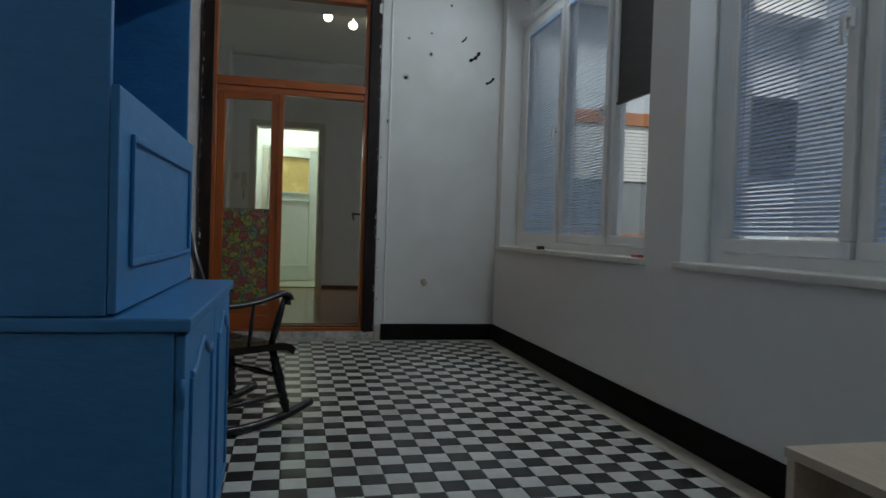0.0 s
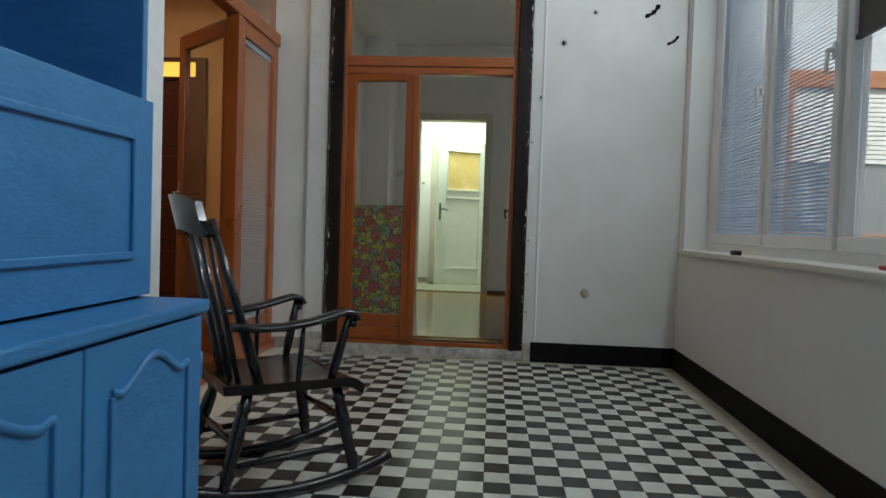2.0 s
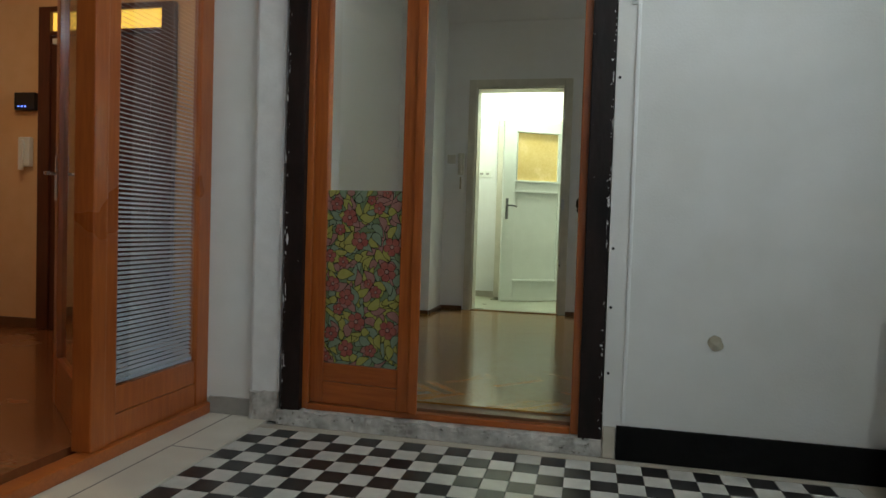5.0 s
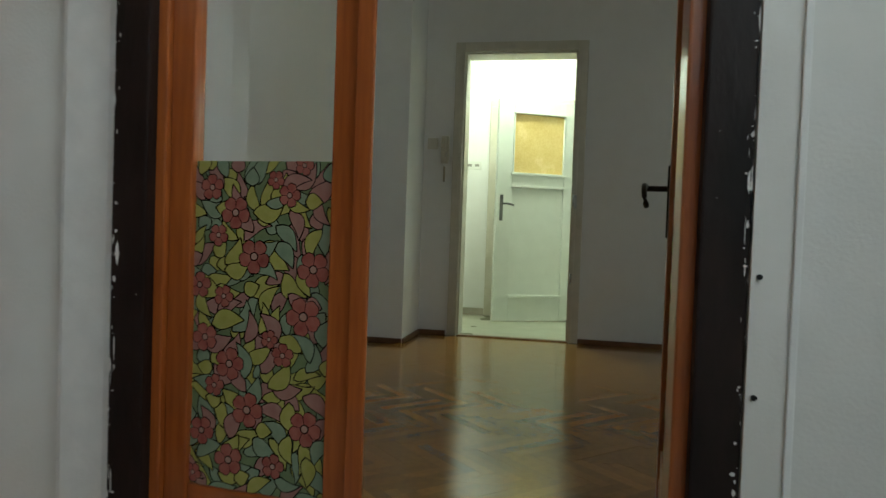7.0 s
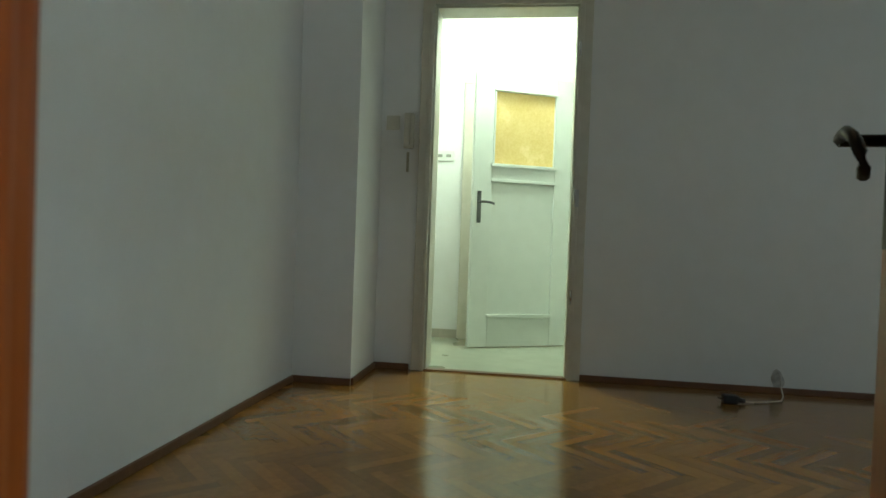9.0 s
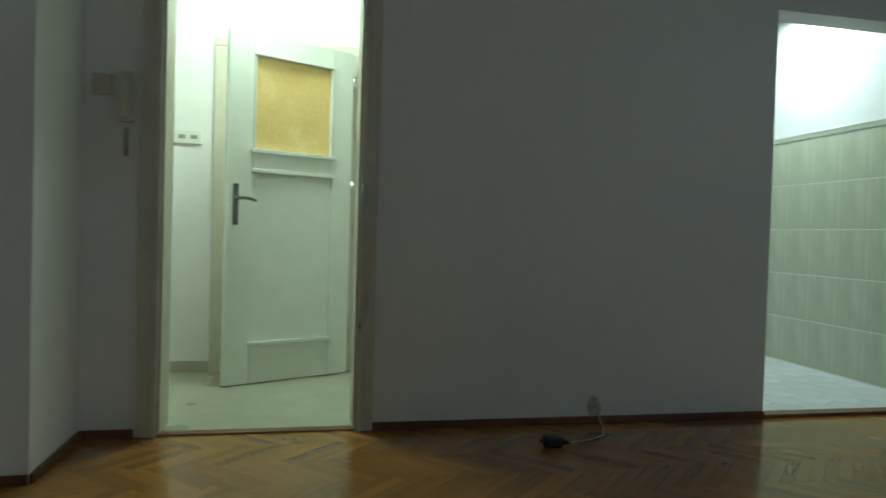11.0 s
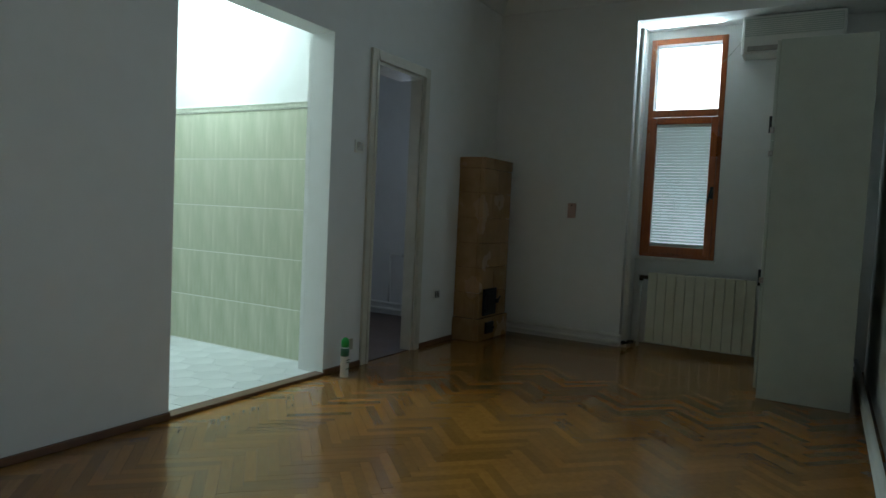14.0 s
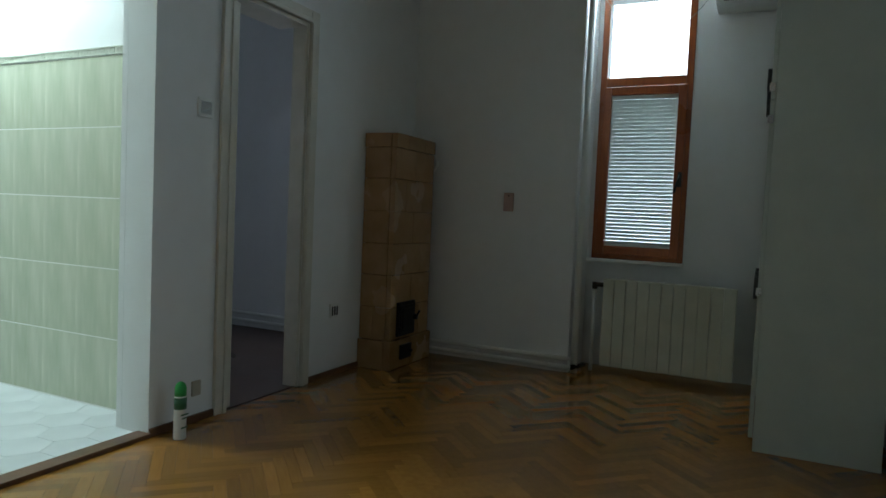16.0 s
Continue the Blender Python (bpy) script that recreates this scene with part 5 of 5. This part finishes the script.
ra = thing("radiator", (7.385, 7.515, 0.17), "cream ribbed panel radiator under the window", "radiator")
for k in range(11):
    y = 0.395 - k * 0.0735
    bm = boxes((-0.05, y - 0.0715, 0.0, -0.032, y, 0.575), (-0.03, y - 0.045, 0.02, 0.05, y - 0.021, 0.56), bevel=0.006)
    part("rib", bm, RAD, ra)
tb = bmesh.new()
for k in range(10):
    box(tb, -0.03, 0.395 - k * 0.0735 - 0.07, 0.562, 0.05, 0.395 - k * 0.0735 - 0.004, 0.572)
part("top_grille", tb, RAD, ra)
vb = rod(bmesh.new(), (-0.0, 0.40, 0.53), (0.0, 0.46, 0.53), 0.016)
rod(vb, (0, 0.46, 0.545), (0, 0.46, 0.50), 0.018)
part("valve", vb, BRASS_DARK, ra)
rod_ob = rod(bmesh.new(), (0.0, 0.46, 0.5), (0.0, 0.46, -0.05), 0.012)
part("feed_pipe", rod_ob, PLASTIC, ra)
pi = thing("heating_pipes", (7.18, 8.68, F), "white painted heating pipes along the wall", "pipe")
part("pipe", rod(bmesh.new(), (0.0, -0.62, 0.10), (0.0, 0.52, 0.10), 0.014), PLASTIC, pi)
part("pipe", rod(bmesh.new(), (0.0, -0.62, 0.045), (0.0, 0.52, 0.045), 0.014), PLASTIC, pi)
part("elbow", rod(bmesh.new(), (0.0, -0.62, 0.045), (0.2, -0.66, 0.03), 0.016), IRON, pi)
ps = thing("heating_pipes", (4.5, 6.42, F), "white painted heating pipes along the south wall", "pipe")
part("pipe", rod(bmesh.new(), (-1.2, 0.0, 0.10), (3.0, 0.0, 0.10), 0.016), PLASTIC, ps)
part("pipe", rod(bmesh.new(), (-1.2, 0.0, 0.04), (3.0, 0.0, 0.04), 0.016), PLASTIC, ps)
rv = thing("riser_pipe", (7.25, 8.055, F), "thin white riser pipe in the window niche", "pipe")
part("pipe", rod(bmesh.new(), (0, 0, 0.0), (0, 0, 2.58), 0.022), PLASTIC, rv)

wa = thing("wardrobe", (6.79, 6.785, F), "tall pale grey laminate wardrobe against the wall", "wardrobe")
part("side_panel", boxes((-0.57, -0.30, 0.0, -0.55, 0.19, 2.15), bevel=0.002), WARDROBE, wa)
part("side_panel", boxes((0.53, -0.30, 0.0, 0.55, 0.19, 2.15), bevel=0.002), WARDROBE, wa)
part("body", boxes((-0.55, -0.30, 0.0, 0.53, 0.18, 2.15)), WARDROBE, wa)
for k, (a, b) in enumerate(((-0.568, -0.192), (-0.188, 0.17), (0.174, 0.548))):
    for z0, z1 in ((0.06, 1.56), (1.565, 2.145)):
        d = part("door", boxes((a, 0.192, z0, b, 0.21, z1), bevel=0.002), WARDROBE, wa)
        hz = 0.68 if z0 < 1 else z0 + 0.04
        part("handle", boxes((a + 0.03, 0.2105, hz, a + 0.045, 0.228, hz + 0.1), bevel=0.003), BLACK_PLASTIC, d)
for z in (0.70, 1.46, 1.60):
    part("hinge", boxes((-0.574, 0.195, z, -0.5705, 0.218, z + 0.035)), STEEL, wa)

ac = thing("air_conditioner", (7.47, 6.99, 2.465), "white wall air conditioner above the wardrobe", "air conditioner")
part("body", boxes((-0.09, -0.345, 0.0, 0.125, 0.345, 0.29), bevel=0.02), PLASTIC, ac)
part("louvre", boxes((-0.1, -0.3, 0.022, -0.0905, 0.3, 0.06), bevel=0.003), GREY_STONE, ac, "dark air outlet flap")
gr = part("intake_grille", boxes((-0.0955, -0.325, 0.135, -0.0905, 0.325, 0.265), bevel=0.002), WARDROBE, ac, "grey intake grille")
for k in range(8):
    part("grille_bar", boxes((-0.0985, -0.32, 0.143 + k * 0.015, -0.096, 0.32, 0.149 + k * 0.015)), PLASTIC, gr)
bm = bmesh.new()
pts = [(7.58, 8.07 - 0.08 * k, 2.66 - 0.30 * math.sin(math.pi * k / 9) - 0.004 * k) for k in range(10)]
for a, b in zip(pts, pts[1:]):
    rod(bm, a, b, 0.002, 6)
solid("cable", bm, GREY_STONE, "thin grey cable hanging across the window", "cable")

ppl = thing("thermostat_plate", (XA, 8.55, 1.16), "small faded pink plate on the wall", "plate")
part("plate", boxes((-0.012, -0.035, 0, -0.0005, 0.035, 0.125), bevel=0.003), PINK, ppl)
part("screw", rod(bmesh.new(), (-0.0125, 0, 0.105), (-0.016, 0, 0.105), 0.006, 8), IRON, ppl)


def wall_plate(name, x, z, w, h, label, category, inserts, mat=PLASTIC):
    o = thing(name, (x, YN, z), label, category)
    part("plate", boxes((-w / 2, -0.012, 0, w / 2, -0.0005, h), bevel=0.003), mat, o)
    for a, b, c, d, m2 in inserts:
        part("insert", boxes((a, -0.0155, c, b, -0.0125, d), bevel=0.0008), m2, o)
    return o


wall_plate("light_switch", 5.215, 1.51, 0.085, 0.085, "white light switch beside the opening", "switch", [(-0.03, 0.03, 0.015, 0.07, STEEL)])
wall_plate("wall_socket", 6.275, 0.47, 0.085, 0.085, "white double wall socket with dark inserts", "socket", [(-0.03, -0.018, 0.015, 0.07, BLACK_PLASTIC), (-0.006, 0.006, 0.015, 0.07, BLACK_PLASTIC), (0.018, 0.03, 0.015, 0.07, BLACK_PLASTIC)])
wall_plate("light_switch", 0.675, 1.55, 0.08, 0.085, "white light switch beside the passage doorway", "switch", [(-0.028, 0.028, 0.015, 0.07, CREAM)], CREAM)
ic = thing("wall_intercom", (0.775, YN, 1.44), "white intercom handset with hanging cord", "intercom")
part("body", boxes((-0.03, -0.03, 0.0, 0.03, -0.0005, 0.21), bevel=0.008), CREAM, ic)
part("handset", boxes((-0.024, -0.052, 0.012, 0.012, -0.0305, 0.198), bevel=0.01), CREAM, ic)
part("cord", boxes((-0.012, -0.012, -0.14, 0.004, -0.0005, -0.02), bevel=0.004), STUB, ic)
wall_plate("pipe_box", 5.20, F + 0.12, 0.05, 0.07, "beige cable outlet low on the wall", "outlet", [], BORDER)

cn = thing("spray_can", (5.0, 9.17, F), "white spray can with green cap on the floor", "spray can")
bm = bmesh.new()
lathe(bm, (0, 0, 0.0005), (0, 0, 0.185), ((0, 0.024), (0.02, 0.026), (0.97, 0.026), (1, 0.024)), 20)
part("body", bm, PLASTIC, cn)
bm = bmesh.new()
lathe(bm, (0, 0, 0.1855), (0, 0, 0.245), ((0, 0.0245), (0.55, 0.0245), (0.8, 0.02), (0.95, 0.012), (1, 0.004)), 20)
part("cap", bm, GREEN_CAP, cn)
part("label_band", rod(bmesh.new(), (0, 0, 0.13), (0, 0, 0.18), 0.0263, 20), GREEN_DARK, cn)
for z, w in ((0.105, 0.02), (0.09, 0.014), (0.05, 0.018)):
    part("print_bar", boxes((-w, -0.0275, z, w, -0.0262, z + 0.006)), GREEN_DARK, cn)

pb = thing("power_plug", (2.575, 8.97, F), "black power plug lying on the parquet", "plug")
bm = boxes((-0.045, -0.03, 0.0005, 0.03, 0.03, 0.045), bevel=0.01)
rod(bm, (0.03, 0.0, 0.02), (0.065, 0.005, 0.015), 0.012)
for yy in (-0.01, 0.01):
    rod(bm, (-0.045, yy, 0.025), (-0.065, yy, 0.025), 0.004, 6)
part("body", bm, BLACK_PLASTIC, pb)
bm = bmesh.new()
pts = [(0.06, 0.005, 0.01), (0.12, 0.03, 0.006), (0.2, 0.06, 0.006), (0.28, 0.11, 0.006), (0.32, 0.20, 0.01), (0.33, 0.27, 0.05), (0.335, 0.30, 0.10)]
for a, b in zip(pts, pts[1:]):
    rod(bm, a, b, 0.004, 6)
part("cord", bm, CABLE, pb)
hs = thing("wall_outlet_hole", (2.905, YN, F + 0.06), "torn cable outlet with bare plaster", "outlet")
bm = bmesh.new()
bmesh.ops.create_icosphere(bm, subdivisions=3, radius=0.035)
for v in bm.verts:
    v.co *= 1 + 0.4 * noise.noise(v.co * 30)
    v.co.y *= 0.25
    v.co.z = v.co.z * 1.5 + 0.02
part("plaster_patch", bm, PLASTER, hs)

# ---- outside ----
SKY_GLOW = glow_material("overcast_sky_glow", (0.90, 0.96, 1.0), 2.6)
structure("backdrop", boxes((14.0, 6.3, -3.0, 14.1, 16.0, 14.0)), SKY_GLOW, "bright overcast sky beyond the windows", "sky")
structure("ground", boxes((-400, -400, -3.4, 400, 400, -3.2)), GROUND, "grey concrete courtyard ground", "ground")
fa = thing("neighbour_house", (6.5, 0.0, -3.2), "pale blue-grey rendered house across the courtyard", "house")
part("wall", boxes((0.0, -9.0, 0.0, 4.0, 6.0, 7.2)), FACADE, fa)
part("roof", boxes((-0.3, -9.3, 7.2, 4.3, 6.0, 7.4)), CONCRETE, fa)
part("band", boxes((-0.04, -9.0, 4.1, -0.001, 6.0, 4.3)), SILL, fa)
structure("wall_courtyard_face", boxes((XR + 0.3, 6.0, -3.2, 3.95, 6.058, 5.5), (5.45, 6.0, -3.2, 10.0, 6.058, 5.5), (3.95, 6.0, -3.2, 5.45, 6.058, 0.90), (3.95, 6.0, 2.16, 5.45, 6.058, 5.5)), FACADE, "pale blue-grey render on the courtyard face", "wall")


def yard_window(root, axis, a0, a1, z0, z1, blind, frame_mat, post=0.05):
    """A window on an outer face; axis y: along y on the house, axis x: along x on the courtyard face."""
    def bx(*items):
        return boxes(*[(d0, p0, q0, d1, p1, q1) if axis == "y" else (p0, d0, q0, p1, d1, q1) for d0, d1, p0, p1, q0, q1 in items])
    m = (a0 + a1) / 2
    w = part("window", bx((-0.06, -0.001, a0, a0 + 0.08, z0, z1), (-0.06, -0.001, a1 - 0.08, a1, z0, z1), (-0.06, -0.001, a0 + 0.08, a1 - 0.08, z0, z0 + 0.08), (-0.06, -0.001, a0 + 0.08, a1 - 0.08, z1 - 0.12, z1), *([(-0.05, -0.001, m - post, m + post, z0 + 0.08, z1 - 0.12)] if post else [])), frame_mat, root)
    for p0, p1 in (((a0 + 0.08, m - post), (m + post, a1 - 0.08)) if post else ((a0 + 0.08, a1 - 0.08),)):
        part("pane", bx((-0.012, -0.003, p0, p1, z0 + 0.08, z1 - 0.12)), YARD_GLASS, w)
        zz = z1 - 0.125
        while zz > blind:
            part("blind_slat", bx((-0.030, -0.018, p0 + 0.01, p1 - 0.01, zz - 0.028, zz)), SLAT_WARM, w)
            zz -= 0.034


YARD_GLASS = material("dim_window_glass", (0.16, 0.18, 0.19), (0.24, 0.26, 0.27), 0.12, 3, 1, 0)
yw = thing("window_4", (0, 6.045, 0), "orange-framed courtyard window with white blind half down", "window", kind="structure")
yard_window(yw, "x", 3.95, 5.45, 0.90, 2.16, 1.52, OLD_ORANGE, 0)
# Made-up slatted panel that supplies the dark patch behind the second window's blinds
ys = thing("yard_dark_patch", (0, 5.995, 0), "dark slatted panel added for a dark patch on the courtyard face", "window", kind="structure")
part("patch_frame", boxes((5.62, -0.05, 1.62, 5.68, -0.001, 2.42), (6.40, -0.05, 1.62, 6.46, -0.001, 2.42), (5.68, -0.05, 1.62, 6.40, -0.001, 1.68), (5.68, -0.05, 2.36, 6.40, -0.001, 2.42)), SHADE_DARK, ys)
for k in range(11):
    part("patch_slat", boxes((5.682, -0.035, 1.684 + k * 0.0615, 6.398, -0.012, 1.74 + k * 0.0615), bevel=0.004), SHADE_DARK, ys)

# ---- pieces: tiles, planks ----
PX, PY = 0.0975, 0.1015


def tile_mesh(name, mat, s=PX, w=PY, t=0.006):
    g = 0.0011
    bm = bmesh.new()
    b0 = [bm.verts.new(p) for p in ((g, g, -t), (s - g, g, -t), (s - g, w - g, -t), (g, w - g, -t))]
    e = 0.0014
    m0 = [bm.verts.new(p) for p in ((g, g, -0.001), (s - g, g, -0.001), (s - g, w - g, -0.001), (g, w - g, -0.001))]
    t0 = [bm.verts.new(p) for p in ((g + e, g + e, 0), (s - g - e, g + e, 0), (s - g - e, w - g - e, 0), (g + e, w - g - e, 0))]
    bm.faces.new(t0)
    for lo, hi in ((b0, m0), (m0, t0)):
        for k in range(4):
            bm.faces.new((lo[k], lo[(k + 1) % 4], hi[(k + 1) % 4], hi[k]))
    return mesh_of(name, bm, mat)


floor_tiles = tagged(new("floor_tiles"), "black and white chequered cement floor tiles", "floor", kind="structure")
md, ml = tile_mesh("tile", TILE_DARK), tile_mesh("tile", TILE_LIGHT)
X_LAST, Y_DARK = 3.0425, 4.484
far = {True: ([], []), False: ([], [])}
for i in range(26):
    for j in range(-66, 12):
        x, y = X_LAST - (i + 1) * PX, Y_DARK + j * PY
        if x < 0.595 or y > 5.605 - PY + 0.02 or y < -2.0:
            continue
        dark = (i + j) % 2 == 1
        lift = -0.0006 * random.random()
        if 1.2 < x < 2.42 and 2.75 < y < 5.2:
            o = new("tile", md if dark else ml)
            o.parent = floor_tiles
            o.location = (x, y, lift)
        else:
            vs_, fs_ = far[dark]
            n0, g, e, s, w, t = len(vs_), 0.0011, 0.0014, PX, PY, 0.006
            for z, q in ((-t, g), (-0.001, g), (0, g + e)):
                vs_ += [(x + q, y + q, z + lift), (x + s - q, y + q, z + lift), (x + s - q, y + w - q, z + lift), (x + q, y + w - q, z + lift)]
            fs_.append((n0 + 8, n0 + 9, n0 + 10, n0 + 11))
            for a in (0, 4):
                fs_ += [(n0 + a + k, n0 + a + (k + 1) % 4, n0 + a + 4 + (k + 1) % 4, n0 + a + 4 + k) for k in range(4)]
for dark, (vs_, fs_) in far.items():
    me = bpy.data.meshes.new("more_tiles")
    me.from_pydata(vs_, [], fs_)
    me.materials.append(TILE_DARK_J if dark else TILE_LIGHT_J)
    o = tagged(new("more_tiles", me), kind="stuff")
    o.parent = floor_tiles


def clip(poly, x0, y0, x1, y1):
    for axis, lim, keep in ((0, x0, 1), (0, x1, -1), (1, y0, 1), (1, y1, -1)):
        out = []
        for a, b in zip(poly, poly[1:] + poly[:1]):
            ia, ib = (a[axis] - lim) * keep >= 0, (b[axis] - lim) * keep >= 0
            if ia:
                out.append(a)
            if ia != ib:
                s = (lim - a[axis]) / (b[axis] - a[axis])
                out.append((a[0] + s * (b[0] - a[0]), a[1] + s * (b[1] - a[1])))
        poly = out
        if not poly:
            break
    return poly


# herringbone oak blocks
PW, PN = 0.045, 7
parquet = tagged(new("floor_parquet"), "glossy oak herringbone parquet", "floor", kind="structure")
bm = boxes((0.0003, 0.0003, -0.008, PW * PN - 0.0003, PW - 0.0003, -0.0))
plank_me = mesh_of("plank", bm, PARQUET)
c45 = math.sqrt(0.5)
vs_, fs_, singles = [], [], 0
for lane in range(-14, 15):
    for k in range(-140, 141):
        for vert in (False, True):
            u0, v0 = k + lane * 2 * PN, k
            if vert:
                u0, v0, du, dv = u0, v0 + 1, 1, PN
            else:
                du, dv = PN, 1
            quad = [(u0, v0), (u0 + du, v0), (u0 + du, v0 + dv), (u0, v0 + dv)]
            pts = [(3.0 + PW * c45 * (u + v), 8.0 + PW * c45 * (v - u)) for u, v in quad]
            cx, cyy = sum(p[0] for p in pts) / 4, sum(p[1] for p in pts) / 4
            if not (-0.3 < cx < 8.0 and 5.5 < cyy < 9.7):
                continue
            lift = -0.0004 * random.random()
            inside = all(1.3 < p[0] < 5.4 and 7.3 < p[1] < 9.2 for p in pts)
            if inside and singles < 300:
                o = new("plank", plank_me)
                o.parent = parquet
                ang = -45 if not vert else 45
                o.matrix_local = pose(pts[0][0], pts[0][1], F + lift, 0, 0, ang) if not vert else pose(pts[1][0], pts[1][1], F + lift, 0, 0, 45)
                singles += 1
                continue
            for rect in ((XW, YS, XB, YN), (0.755, 5.83, 2.03, YS)):
                poly = clip(pts, *rect)
                if len(poly) < 3:
                    continue
                n0, n = len(vs_), len(poly)
                mx, my = sum(p[0] for p in poly) / n, sum(p[1] for p in poly) / n
                poly = [(mx + (p[0] - mx) * 0.996, my + (p[1] - my) * 0.996) for p in poly]
                vs_ += [(p[0], p[1], F - 0.008) for p in poly] + [(p[0], p[1], F + lift) for p in poly]
                fs_.append(tuple(range(n0 + n, n0 + 2 * n)))
                fs_ += [(n0 + q, n0 + (q + 1) % n, n0 + n + (q + 1) % n, n0 + n + q) for q in range(n)]
me = bpy.data.meshes.new("more_planks")
me.from_pydata(vs_, [], fs_)
me.materials.append(PARQUET_J)
bm = bmesh.new()
bm.from_mesh(me)
bmesh.ops.recalc_face_normals(bm, faces=bm.faces[:])
bm.to_mesh(me)
bm.free()
o = tagged(new("more_planks", me), kind="stuff")
o.parent = parquet

# kitchen wall tiles and border
ktiles = tagged(new("wall_tiles_kitchen"), "pale green-beige streaked wall tiles with relief border", "wall", kind="structure")
TW, TH = 0.25, 0.333
bm = boxes((-0.008, 0.00005, 0.0026, 0.0, TW - 0.00005, TH - 0.0026))
kme = mesh_of("tile", bm, K_TILE)
bm = boxes((-0.010, 0.001, 0.001, 0.0, TW - 0.001, 0.04))
box(bm, -0.013, 0.001, 0.003, -0.0101, TW - 0.001, 0.008)
box(bm, -0.013, 0.001, 0.033, -0.0101, TW - 0.001, 0.038)
for q in range(12):
    box(bm, -0.012, 0.006 + q * 0.02, 0.013 + 0.008 * (q % 2), -0.0101, 0.018 + q * 0.02, 0.019 + 0.008 * (q % 2))
bme = mesh_of("border_tile", bm, K_BORDER)
yy = YN + 0.20
while yy < 12.2 - TW:
    for r in range(5):
        o = new("tile", kme)
        o.parent = ktiles
        o.location = (5.111, yy, F + 0.008 + r * TH)
    o = new("border_tile", bme)
    o.parent = ktiles
    o.location = (5.111, yy, F + 0.008 + 5 * TH)
    yy += TW
structure("trim_tile_joint", boxes((5.1037, YN + 0.2, F, 5.1118, 12.2, F + 5 * TH + 0.05)), PLASTIC, "pale joints behind the wall tiles", "trim")

# hexagonal kitchen floor tiles
kf = tagged(new("floor_tiles_kitchen"), "white marbled hexagonal floor tiles", "floor", kind="structure")
R6 = 0.115
bm = bmesh.new()
prism(bm, [((R6 - 0.0015) * math.cos(math.tau * q / 6 + math.pi / 6), (R6 - 0.0015) * math.sin(math.tau * q / 6 + math.pi / 6)) for q in range(6)], "z", 0.0, 0.006)
hme = mesh_of("tile", bm, K_FLOOR)
row = 0
y = YN + 0.13
while y < 12.1:
    x = 3.3 + (R6 * math.sqrt(3) / 2 if row % 2 else 0)
    while x < 5.09:
        o = new("tile", hme)
        o.parent = kf
        o.location = (x, y, F - 0.0005)
        x += R6 * math.sqrt(3)
    y += R6 * 1.5
    row += 1
